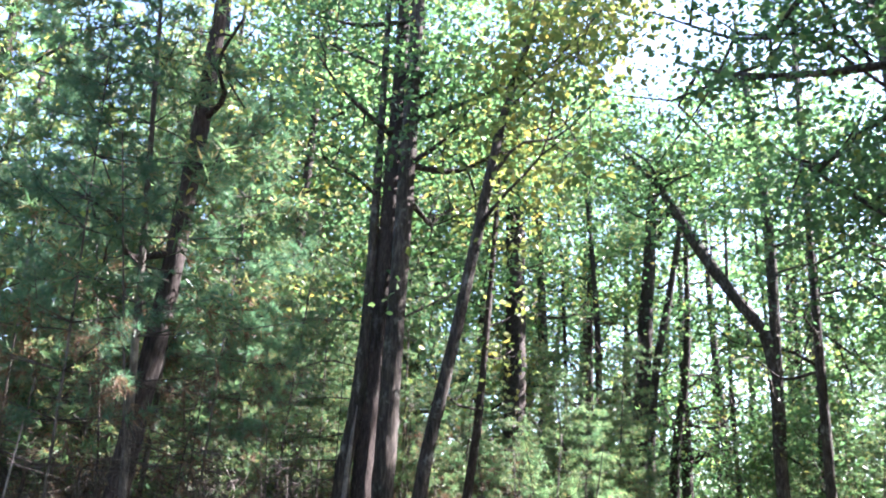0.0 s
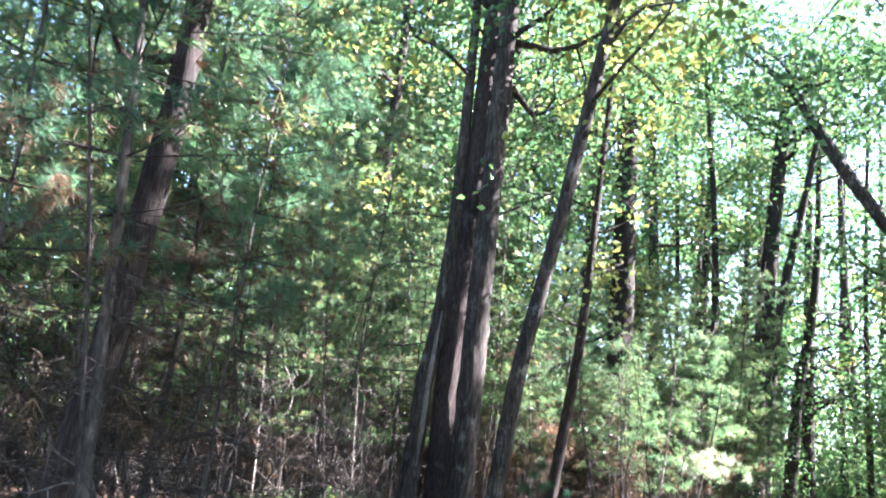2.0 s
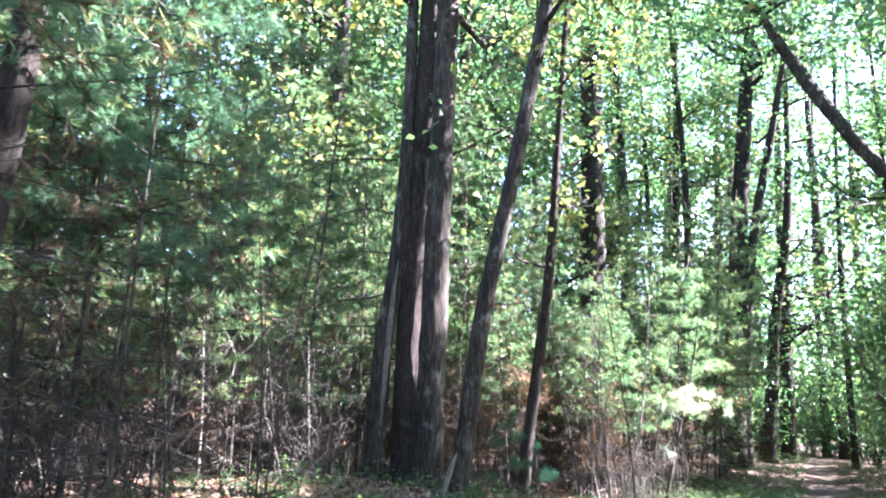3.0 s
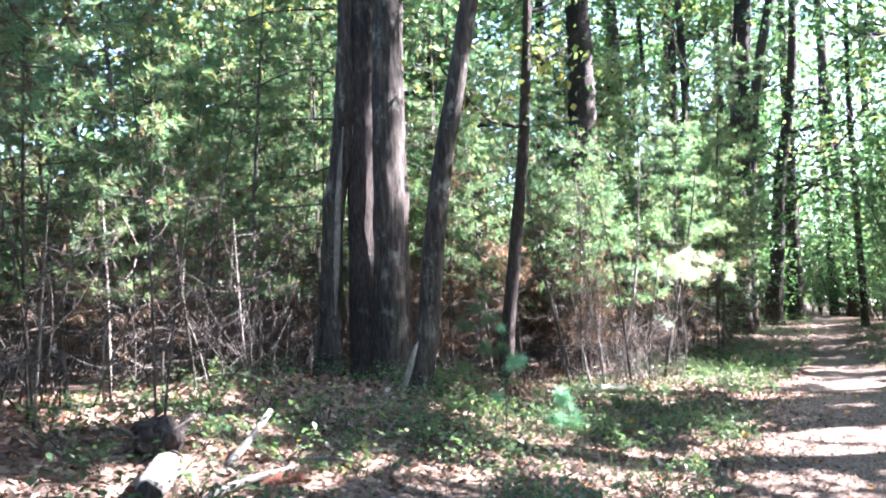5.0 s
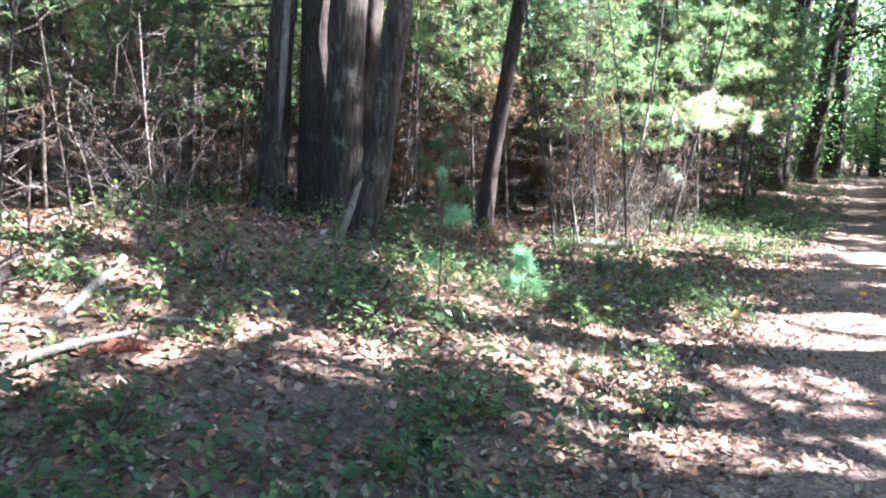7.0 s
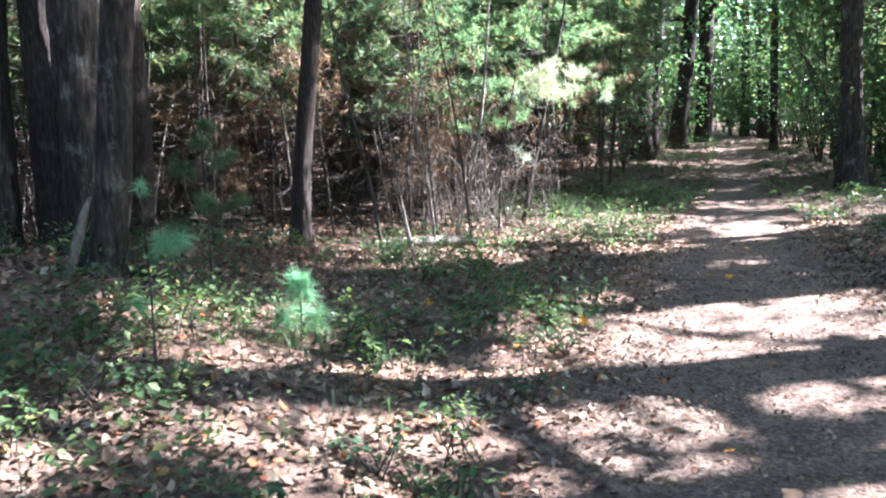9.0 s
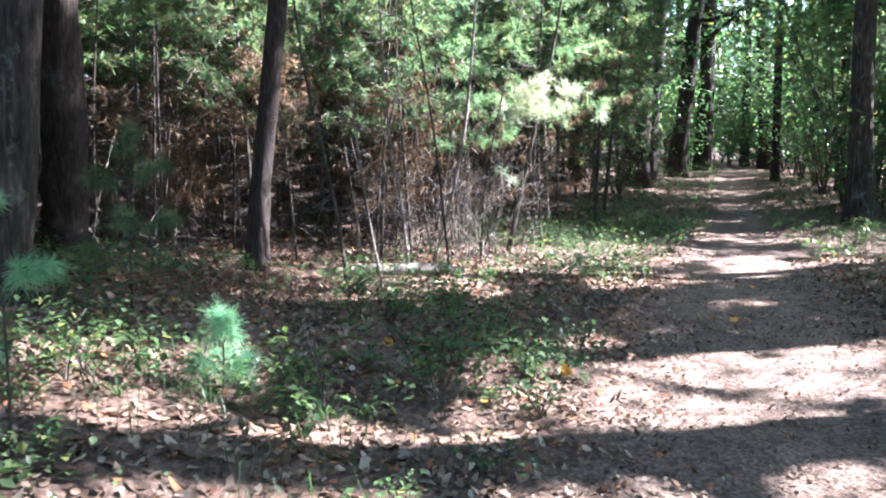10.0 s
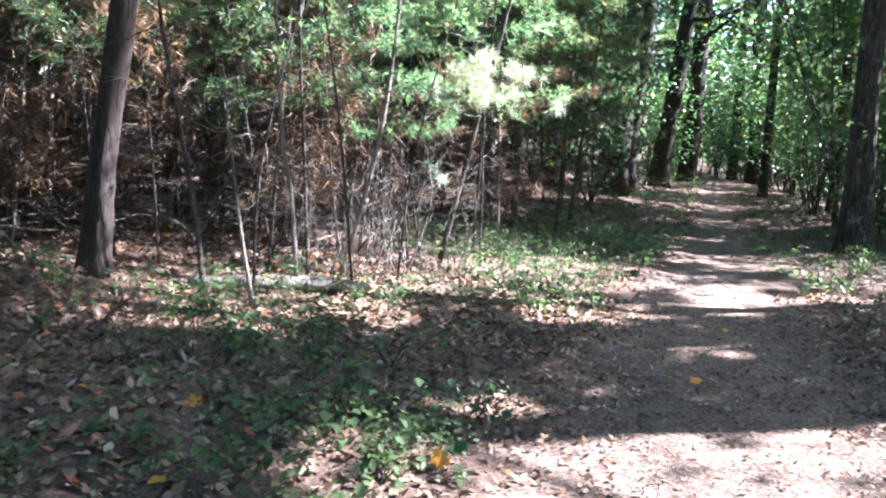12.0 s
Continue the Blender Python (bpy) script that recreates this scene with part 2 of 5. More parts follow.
def leaf_cloud(centres, size, material, name="crown", flat=0.5, g=rng):
    """A folded, pointed leaf of four triangles' outline at each centre, turned at random; flat: how far leaves lie level."""
    n = len(centres)
    size = np.reshape(size, (-1, 1)) * g.uniform(0.6, 1.35, n)[:, None]
    d = unit(n, g)
    d[:, 2] *= 1 - flat
    d[:, 2] -= 0.25
    d /= np.linalg.norm(d, axis=1)[:, None]
    up = unit(n, g) * (1 - flat) + np.array([0, 0, 1.0]) * flat
    s = np.cross(d, up)
    s /= np.linalg.norm(s, axis=1)[:, None] + 1e-9
    nn = np.cross(s, d)
    c = np.asarray(centres)
    a = c - d * size * 0.5
    tip = c + d * size * 0.5 - nn * size * 0.12
    m = c + nn * size * -0.02 - d * size * 0.03
    l = m + s * size * 0.34 + nn * size * 0.11
    r = m - s * size * 0.34 + nn * size * 0.11
    v = np.stack([a, l, tip, r], 1).reshape(-1, 3)
    k = np.arange(n)[:, None] * 4
    f = np.vstack([k + [0, 2, 1], k + [0, 3, 2]])
    return mesh_of(name, v, f, material)


def curled_leaves(centres, size, material, name, g=rng):
    """Dry fallen leaves: ragged six-sided blades, cupped, twisted and tipped at random."""
    n = len(centres)
    size = np.reshape(size, (-1, 1))
    az = g.uniform(0, 2 * np.pi, n)
    tilt = g.normal(0, 0.42, (n, 2))
    ax = np.stack([np.cos(az), np.sin(az), tilt[:, 0]], 1)
    ay = np.stack([-np.sin(az), np.cos(az), tilt[:, 1]], 1)
    cup = g.normal(0.16, 0.22, (n, 2))
    rim = []
    for k in range(6):
        a = k * np.pi / 3 + g.normal(0, 0.22, n)
        r = g.uniform(0.34, 0.62, n) * (1.15 if k % 3 == 0 else 0.8)
        u, v = r * np.cos(a), r * np.sin(a) * 0.8
        h = cup[:, 0] * u * np.abs(u) * 1.6 + cup[:, 1] * np.abs(v) + g.normal(0, 0.05, n)
        rim.append(np.asarray(centres) + size * (ax * u[:, None] + ay * v[:, None] + np.array([0, 0, 1.0]) * h[:, None]))
    v = np.stack([np.asarray(centres), *rim], 1).reshape(-1, 3)
    k = np.arange(n)[:, None] * 7
    f = np.vstack([k + [0, 1 + q, 1 + (q + 1) % 6] for q in range(6)])
    return mesh_of(name, v, f, material)


def tufts(centres, dirs, length, width, per, g=rng):
    """Brushes of thin needles, as verts and triangles."""
    n = len(centres)
    c = np.repeat(centres, per, 0)
    d = np.repeat(dirs, per, 0) * 0.75 + unit(n * per, g)
    d /= np.linalg.norm(d, axis=1)[:, None]
    d[:, 2] -= 0.12
    s = np.cross(d, unit(n * per, g))
    s /= np.linalg.norm(s, axis=1)[:, None] + 1e-9
    ln = (length * g.uniform(0.65, 1.15, n * per))[:, None]
    v = np.stack([c - s * width, c + s * width, c + d * ln], 1).reshape(-1, 3)
    return v, np.arange(len(v)).reshape(-1, 3)


# ---- the lie of the land ----


def land(x, y):
    """Height of the ground: a level trail, a bank to its west, a slow rise to the north."""
    x, y = np.asarray(x, float), np.asarray(y, float)
    k = 0.09 + 0.14 * np.clip((5 - y) / 3.5, 0, 1)
    b = np.clip(-x - 1.0, 0, 3.6)
    b = b * b / (b + 0.5)
    r = np.clip(x - 1.6, 0, 2.5) * 0.08
    return k * b + r + 0.30 * np.clip((y - 13) / 9, 0, 1)


def trail_x(y):
    y = np.asarray(y, float)
    return np.interp(y, [-30, -6, 0, 4, 8, 12, 16, 21, 30, 60], [1.6, 0.9, 0.55, 0.25, 0.05, 0.05, 0.0, -0.15, 0.1, 4])


def trail_half(y):
    return np.interp(np.asarray(y, float), [-10, 3, 6, 9, 12, 16, 21, 60], [1.35, 1.12, 0.95, 0.62, 0.38, 0.31, 0.32, 0.6])


def ground_z(x, y):
    return float(land(x, y))


def bumps(x, y):
    return 0.03 * np.sin(x * 2.3 + 1.1 * np.sin(y * 1.7)) * np.sin(y * 1.9 + 0.7) + 0.015 * np.sin(x * 6.1 + y * 3.3) * np.sin(y * 5.7 - x * 2.0)


def make_ground():
    xs = np.concatenate([np.linspace(-1500, -14, 14), np.arange(-13.5, 9, 0.17), np.linspace(9.5, 1500, 16)])
    ys = np.concatenate([np.linspace(-1500, -13, 14), np.arange(-12.5, 24, 0.19), np.linspace(25, 60, 18), np.linspace(80, 1500, 8)])
    X, Y = np.meshgrid(xs, ys, indexing="ij")
    off = np.abs(X - trail_x(Y)) / trail_half(Y)
    Z = land(X, Y) + bumps(X, Y) * np.clip(off, 0.35, 1) - 0.05 * np.clip(1.2 - off, 0, 0.6)
    Z += rng.normal(0, 0.006, Z.shape)
    nx, ny = X.shape
    i, j = np.meshgrid(np.arange(nx - 1), np.arange(ny - 1), indexing="ij")
    q = np.stack([i * ny + j, (i + 1) * ny + j, (i + 1) * ny + j + 1, i * ny + j + 1], -1).reshape(-1, 4)
    me = mesh_of("ground", np.stack([X, Y, Z], -1).reshape(-1, 3), q, M_GROUND, True)
    at = me.attributes.new("trail", "FLOAT", "POINT")
    at.data.foreach_set("value", np.clip(1.35 - off, 0, 1).astype(np.float32).ravel())
    tagged(new("ground", me), "forest floor of leaf litter with a worn dirt trail", "ground", kind="structure")


make_ground()

# holes cut in the leaf crowns to place sun patches: x, y, half sizes along and across
GAPS = [
    (0.3, 3.6, 1.8, 0.75), (-0.85, 2.95, 0.55, 0.45), (-2.68, 1.5, 0.46, 0.34), (1.0, 2.35, 0.5, 0.12), (-0.4, 0.35, 0.75, 0.25), (-1.1, -0.1, 0.3, 0.15), (0.9, 1.0, 0.7, 0.2),
    (-2.15, 0.85, 0.68, 0.34), (-1.2, 1.7, 0.3, 0.15), (-4.5, -0.72, 0.5, 0.25), (-3.4, -2.2, 0.35, 0.18),
    (-2.75, 5.3, 0.75, 0.4), (-2.2, 7.25, 0.7, 0.5), (-1.6, 8.3, 0.9, 0.5), (-0.6, 8.7, 1.0, 0.3), (0.5, 8.2, 0.6, 0.25), (1.3, 10.6, 0.7, 0.6),
    (-3.4, 6.05, 0.8, 0.65), (-3.9, 7.6, 0.5, 0.4), (-7.5, -2.0, 0.7, 0.5), (-5.4, 4.5, 0.8, 0.45), (0.2, 11.3, 0.9, 0.3), (-0.2, 13.2, 0.9, 0.25), (0, 15.2, 0.9, 0.3), (-0.3, 17.5, 0.9, 0.35), (-0.2, 20, 0.9, 0.4),
    (-2.6, -0.45, 0.45, 0.08), (-2.9, 7.0, 0.6, 0.4), (-3.0, 4.3, 0.4, 0.2), (-1.0, 6.7, 0.5, 0.15), (-0.1, 6.1, 0.3, 0.03), 
    (-3.5, -1.4, 0.4, 0.25), (-3.6, -2.72, 0.3, 0.2), (-4.2, -7.0, 1.0, 0.4), (-5.6, -8.2, 1.0, 0.4), (-6.4, -5.5, 1.0, 0.5), (1.9, 3.1, 0.6, 0.3),
    (-4.3, 5.0, 0.9, 0.5), (-4.2, 7.2, 0.8, 0.5), (-4.6, 5.9, 1.2, 0.75), (-5.7, 7.4, 0.7, 0.3), (-4.4, 8.6, 0.9, 0.4), (-7.0, 9.0, 0.8, 0.3),
    (-6.5, 4.2, 0.9, 0.6), (-8, 2, 1.2, 0.5), (-4.9, 7.8, 0.6, 0.35),
    (-6.2, 1.3, 0.25, 0.04), (-6.2, -1.2, 0.9, 0.4), (-5.6, -0.3, 0.6, 0.3), (-1.0, 1.3, 0.35, 0.06), (-1.5, 0.5, 0.3, 0.04), (-0.4, 1.35, 0.3, 0.04), (-1.65, 1.05, 0.5, 0.2), (-3.2, 4.0, 0.3, 0.06),
    (1.2, 16.2, 1.5, 0.9), (1.6, 19.4, 1.6, 1.0), (0.6, 22.4, 1.6, 1.0), (-3.6, 16.5, 2.2, 1.1), (-5.2, 20, 2.6, 1.5), (-2, 23.5, 2.4, 1.3), (1.5, 27, 2.4, 1.4), (-7.5, 24, 3, 1.8), (-3.5, 28.5, 3, 1.8), (-8.5, 16, 2.5, 1.4), (-12, 20, 3, 1.8), (-9, 11.5, 1.8, 0.9),
]
ALONG = np.array([0.841, 0.541])


def lit(points):
    """True where the sun line through a point comes down in one of the gaps."""
    p = np.asarray(points, float)
    s = np.array(SUN)
    base = p[:, :2] - s[None, :2] * (p[:, 2:3] / s[2])
    out = np.zeros(len(p), bool)
    for x, y, a, b in GAPS:
        d = base - [x - s[0] / s[2] * ground_z(x, y), y - s[1] / s[2] * ground_z(x, y)]
        u, v = d @ ALONG, d @ np.array([-ALONG[1], ALONG[0]])
        u, v = u / (a + 0.34), v / (b + 0.28)
        turn = np.arctan2(v, u)
        out |= np.hypot(u, v) < 1 + 0.2 * np.sin(3 * turn + 5 * x) + 0.14 * np.sin(7 * turn + 9 * y)
    return out & ~(np.sin(p[:, 0] * 61.0 + p[:, 1] * 37.0) > 0.996)


# ---- trees ----


def limb_path(start, end, sag=0.15, n=8, g=rng):
    a, b = np.asarray(start, float), np.asarray(end, float)
    ln = np.linalg.norm(b - a)
    mids = [a + (b - a) * t + g.normal(0, 0.05 * ln, 3) + [0, 0, -sag * ln * math.sin(math.pi * t)] for t in (0.33, 0.66)]
    return smooth_path([a, *mids, b], n)


def forest_tree(axis, radii, label, bark, leaves, leaf_size=0.1, clumps=70, spread=2.4, crown_from=0.55, limbs=8, per=26, seg=16, seed=1, name="broadleaf_tree", open_to_sun=True, flare=0.5, ridges=0.03, top=0.0):
    """A tall tree: a trunk along axis, limbs, and a crown of leaf clumps at their ends."""
    g = np.random.default_rng(seed)
    axis = np.asarray(axis, float)
    base = axis[0].copy()
    ob = thing(name, base, label, "tree", "forest trees")
    n = max(10, int(np.linalg.norm(axis[-1] - axis[0]) / (0.16 if seg > 18 else 0.4)))
    path = smooth_path(axis, n)
    path = path - base
    path[0, 2] -= 0.12
    part("trunk", tube_mesh("trunk", [tube(path, radii, seg, ridges, flare, seed)], bark), ob)
    h = path[-1, 2]
    cents = []
    for k in range(limbs):
        f = crown_from + (0.97 - crown_from) * (k + 0.5) / limbs
        i = int(f * (n - 1))
        az = g.uniform(0, 2 * math.pi)
        reach = spread * g.uniform(0.55, 1.1) * (1.15 - 0.5 * f)
        end = path[i] + [reach * math.cos(az), reach * math.sin(az), reach * g.uniform(0.15, 0.7)]
        r0 = np.interp(f, np.linspace(0, 1, len(radii)), radii) * 0.45
        lp = limb_path(path[i], end, 0.08, 9, g)
        part("limb", tube_mesh("limb", [tube(lp, (r0, r0 * 0.55, 0.012), 6)] + [tube(limb_path(lp[m], lp[m] + unit(1, g)[0] * reach * 0.45, 0.05, 4, g), (r0 * 0.4, 0.008), 3) for m in (3, 5, 6, 7)], bark), ob)
        cents += [lp[m] + g.normal(0, 0.22 * reach, 3) for m in g.integers(3, 9, max(1, clumps // limbs))]
    if cents and leaves is not None:
        c = np.repeat(np.array(cents), per, 0) + g.normal(0, 1, (len(cents) * per, 3)) * [0.40, 0.40, 0.13]
        if open_to_sun:
            c = c[~lit(c + base)]
        part("crown", leaf_cloud(c, leaf_size, leaves, g=g), ob, kind="stuff")
    return ob


def g3(x, y, dz=0.0):
    return (x, y, ground_z(x, y) + dz)


# the cluster of trunks beside the trail
oak = forest_tree([g3(-5.04, 2.15, -0.05), (-5.01, 2.19, 1.1), (-4.96, 2.22, 2.3), (-4.84, 2.3, 3.5), (-4.82, 2.4, 6), (-4.9, 2.5, 13)], (0.16, 0.125, 0.115, 0.105, 0.08, 0.03), "dark oak trunk with a pale strip for its sunlit edge", M_OAK, M_LEAF, 0.11, 70, 2.8, 0.72, 8, 40, 26, 11, flare=0.35)
# pale strip added along the trunk in place of light on its edge
strip = smooth_path([(-4.905, 2.12, 1.3), (-4.875, 2.13, 1.9), (-4.845, 2.15, 2.6), (-4.79, 2.19, 3.3)], 14) - np.array(oak.location)
part("bare_strip", tube_mesh("bare_strip", [tube(strip, (0.008, 0.03, 0.034, 0.028, 0.006), 9, 0.08, 0, 4)], M_DEAD), oak, "pale strip added for the trunk's sunlit edge")
g_o = np.random.default_rng(19)
for z, az, ln in [(1.9, 200, 0.9), (2.5, 215, 1.2), (2.9, 185, 1.3), (3.4, 230, 1.1), (3.9, 195, 1.4), (4.6, 210, 1.2), (2.2, 250, 0.7)]:
    a = math.radians(az)
    root = np.array([-4.98 + 0.04 * (z - 2), 2.22, z]) - np.array(oak.location)
    lp = limb_path(root, root + [ln * math.cos(a), ln * math.sin(a), -0.22 * ln], -0.06, 9, g_o)
    tw = [tube(lp, (0.014, 0.009, 0.003), 6)] + [tube(limb_path(lp[q], lp[q] + unit(1, g_o)[0] * [1, 1, 0.5] * 0.4, 0.05, 4, g_o), (0.005, 0.002), 4) for q in (3, 4, 5, 6, 7)]
    part("dead_limb", tube_mesh("dead_limb", tw, M_TWIG), oak, "bare dead limb with fine twigs")
forest_tree([g3(-4.77, 2.5, -0.05), (-4.76, 2.5, 1.1), (-4.72, 2.51, 4.4), (-4.63, 2.56, 6.2), (-4.61, 2.57, 9.6), (-4.65, 2.6, 16)], (0.2, 0.17, 0.155, 0.15, 0.12, 0.05), "dark trunk set back between two oaks", M_PINE, M_LEAF, 0.11, 70, 2.8, 0.66, 8, 40, 26, 10, flare=0.35)
forest_tree([g3(-4.4, 2.36, -0.05), (-4.38, 2.37, 1.1), (-4.36, 2.38, 3.4), (-4.33, 2.42, 6.0), (-4.3, 2.42, 9.4), (-4.25, 2.45, 17)], (0.22, 0.172, 0.152, 0.14, 0.125, 0.05), "thick grey-brown oak trunk with lichen patches", M_OAK, M_LEAF, 0.11, 90, 3.0, 0.64, 8, 40, 28, 12, flare=0.55)
forest_tree([g3(-3.86, 1.8, -0.05), (-3.74, 1.85, 1.0), (-3.58, 1.92, 2.48), (-3.34, 2.0, 3.8), (-3.06, 2.1, 5.44), (-2.68, 2.21, 7.72), (-2.3, 2.32, 9.24), (-1.8, 2.4, 12)], (0.13, 0.105, 0.098, 0.094, 0.085, 0.07, 0.06, 0.02), "leaning grey hardwood trunk beside the oaks", M_OAK, M_YELLOW, 0.13, 150, 2.6, 0.6, 9, 34, 22, 13, flare=0.4)
# furrowed pine behind the cluster, the slim tree, the trail-side trees
forest_tree([g3(-4.95, 3.45), (-4.88, 3.5, 1.2), (-4.85, 3.5, 5), (-4.8, 3.6, 10), (-4.8, 3.6, 17)], (0.19, 0.155, 0.15, 0.12, 0.05), "old pine with deeply furrowed dark bark", M_PINE, M_LEAF, 0.12, 90, 2.8, 0.66, 8, 36, 28, 14, name="pine_tree", ridges=0.07)
forest_tree([g3(-3.95, 4.65), (-3.9, 4.68, 1.0), (-3.78, 4.73, 2.04), (-3.6, 4.75, 3.6), (-3.44, 4.8, 6.4), (-3.2, 4.9, 11)], (0.1, 0.09, 0.08, 0.07, 0.05, 0.02), "slim dark trunk rising out of the undergrowth", M_PINE, M_YELLOW, 0.1, 50, 1.8, 0.6, 6, 20, 16, 15, name="slim_tree", flare=0.35)
forest_tree([g3(-1.5, 21.4), (-1.3, 21.4, 2.3), (-1.1, 21.4, 4.6), (-0.55, 21.45, 8.5), (-0.4, 21.5, 16)], (0.24, 0.2, 0.17, 0.13, 0.05), "tall leaning trunk at the far bend of the trail", M_PINE, M_LEAF, 0.145, 130, 3.4, 0.4, 9, 46, 16, 16)
forest_tree([g3(-0.95, 25.5), (-0.9, 25.5, 6), (-0.8, 25.5, 17)], (0.27, 0.2, 0.06), "straight dark trunk at the trail's far edge", M_PINE, M_LEAF, 0.145, 130, 3.4, 0.35, 9, 46, 14, 17)
arched = forest_tree([g3(1.82, 12.75), (1.74, 12.75, 2.0), (1.72, 12.75, 3.6), (1.76, 12.7, 5.0), (1.6, 12.65, 6.5), (0.85, 12.6, 7.7), (0.1, 12.6, 8.95), (-0.4, 12.6, 9.9), (-1.0, 12.6, 11.0), (-2.1, 12.8, 12.2)], (0.2, 0.165, 0.155, 0.155, 0.155, 0.15, 0.145, 0.13, 0.1, 0.04), "dark tree whose trunk arches over the trail", M_OAK, M_LEAF, 0.11, 170, 3.6, 0.84, 9, 46, 22, 18, flare=0.3)
leader = smooth_path([(1.76, 12.7, 5.2), (1.84, 12.68, 7.2), (1.86, 12.6, 9.4), (1.72, 12.6, 11.6), (1.4, 12.6, 16)], 26) - np.array(arched.location)
part("leader", tube_mesh("leader", [tube(leader, (0.15, 0.14, 0.13, 0.11, 0.05), 16, 0.03, 0, 31)], M_OAK), arched, "straight dark upper trunk with leafy shoots")
g_a = np.random.default_rng(32)
for k in range(13):
    p0 = leader[int(g_a.integers(1, 25))]
    az, ln = g_a.uniform(0, 6.28), g_a.uniform(0.6, 2.2)
    lp = limb_path(p0, p0 + [ln * math.cos(az), ln * math.sin(az), ln * g_a.uniform(0.1, 0.5)], 0.08, 7, g_a)
    bough = part("limb", tube_mesh("limb", [tube(lp, (0.035, 0.02, 0.006), 6)], M_OAK), arched)
    c = np.repeat(lp[2:], 16, 0) + g_a.normal(0, 1, (80, 3)) * [0.28, 0.28, 0.12]
    part("leaf_spray", leaf_cloud(c[~lit(c + np.array(arched.location))], 0.16, M_LEAF, "leaf_spray", 0.4, g_a), bough, kind="stuff")
forest_tree([g3(2.35, 9.0), (2.36, 9.0, 2), (2.4, 9.0, 6), (2.5, 9.0, 14)], (0.13, 0.105, 0.09, 0.03), "slender straight trail-side trunk with a leafy crown", M_OAK, M_LEAF, 0.12, 90, 2.4, 0.6, 9, 36, 18, 19, flare=0.15)
forest_tree([g3(-5.15, 14), (-5.12, 14, 4.5), (-5.15, 14, 9), (-5.3, 14, 14), (-5.4, 14, 20)], (0.36, 0.31, 0.28, 0.23, 0.08), "massive dark pine trunk behind young growth", M_PINE, M_LEAF, 0.145, 140, 3.4, 0.5, 9, 46, 20, 20, name="pine_tree", ridges=0.06)
forest_tree([g3(-2.2, 18), (-1.9, 18, 6), (-1.5, 18, 11), (-1.35, 18, 12.7), (-1.0, 18, 16)], (0.3, 0.24, 0.2, 0.16, 0.06), "dark double-stemmed tree with spreading limbs", M_PINE, M_LEAF, 0.145, 160, 4.4, 0.5, 11, 46, 16, 21)
forest_tree([g3(-1.95, 18.2), (-1.55, 18, 6), (-0.9, 18, 9.4), (-0.4, 18, 12.0), (0.2, 18, 15)], (0.16, 0.13, 0.11, 0.09, 0.03), "slimmer stem of a double-stemmed tree", M_PINE, M_LEAF, 0.13, 80, 2.8, 0.5, 7, 40, 12, 22)
# leaning young pine trunk close by at the start, with bare side branches
forest_tree([g3(-4.0, -4.4), (-3.84, -4.4, 1.13), (-3.71, -4.4, 1.75), (-3.63, -4.4, 2.4), (-3.55, -4.4, 3.1), (-3.5, -4.4, 3.9), (-3.48, -4.35, 5.1), (-3.45, -4.3, 9)], (0.115, 0.095, 0.088, 0.083, 0.078, 0.074, 0.068, 0.02), "leaning pine trunk among soft needles", M_PINE, M_YELLOW, 0.06, 24, 1.2, 0.62, 4, 16, 20, 23, name="pine_tree", flare=0.2)

# straight trunks further off, right through the woods
FAR = [(-5.1, 18.4, 0.2), (-4.8, 19.9, 0.1), (-3.4, 17.7, 0.13), (-7.5, 11.5, 0.1), (0.3, 30, 0.15), (0.95, 27, 0.22), (2.0, 33, 0.2), (2.1, 18.2, 0.09), (2.9, 16, 0.17),
       (-9, 16, 0.2), (-11, 22, 0.24), (-7.6, 24, 0.18), (-13.5, 14, 0.16), (-3, 29, 0.22), (-6, 33, 0.2), (4.6, 24, 0.2), (5, 31, 0.22), (-14, 28, 0.25), (-10, 34, 0.22),
       (-11.5, 8, 0.16), (-14, 3, 0.2), (-10.5, -2, 0.15), (-13, -7, 0.2), (8, 27, 0.22), (9, 36, 0.25), (3.5, 38, 0.22), (-1.5, 40, 0.25), (-18, 20, 0.24), (-19, 8, 0.22), (-8.2, 9.5, 0.11), (-10, 6, 0.13), (-12, 11, 0.16), (-9.5, 12.5, 0.12), (-4.2, 25, 0.16), (-8.5, 20, 0.14), (-12.5, 18, 0.16), (-6.8, 27, 0.2), (0.9, 20.5, 0.1), (3.2, 26, 0.16), (-2.2, 33, 0.2), (-16, 12, 0.2), (-12, -1, 0.14), (-15, -4, 0.2), (-9.5, -7, 0.16), (-7, -9, 0.18)]
g_far = np.random.default_rng(5)
for k, (x, y, r) in enumerate(FAR):
    h = g_far.uniform(15, 20.5)
    lean = g_far.normal(0, 0.5, 2)
    bend = g_far.normal(0, 0.25, 2)
    forest_tree([g3(x, y), (x + lean[0] * 0.4 + bend[0], y + lean[1] * 0.4 + bend[1], h * 0.45), (x + lean[0], y + lean[1], h)], (r, r * 0.75, r * 0.25),
                "straight dark forest trunk with a high leafy crown", M_PINE if k % 3 else M_OAK, M_LEAF if k % 5 else M_YELLOW, 0.155, 118, 3.6, 0.22, 9, 35, 9, 40 + k)

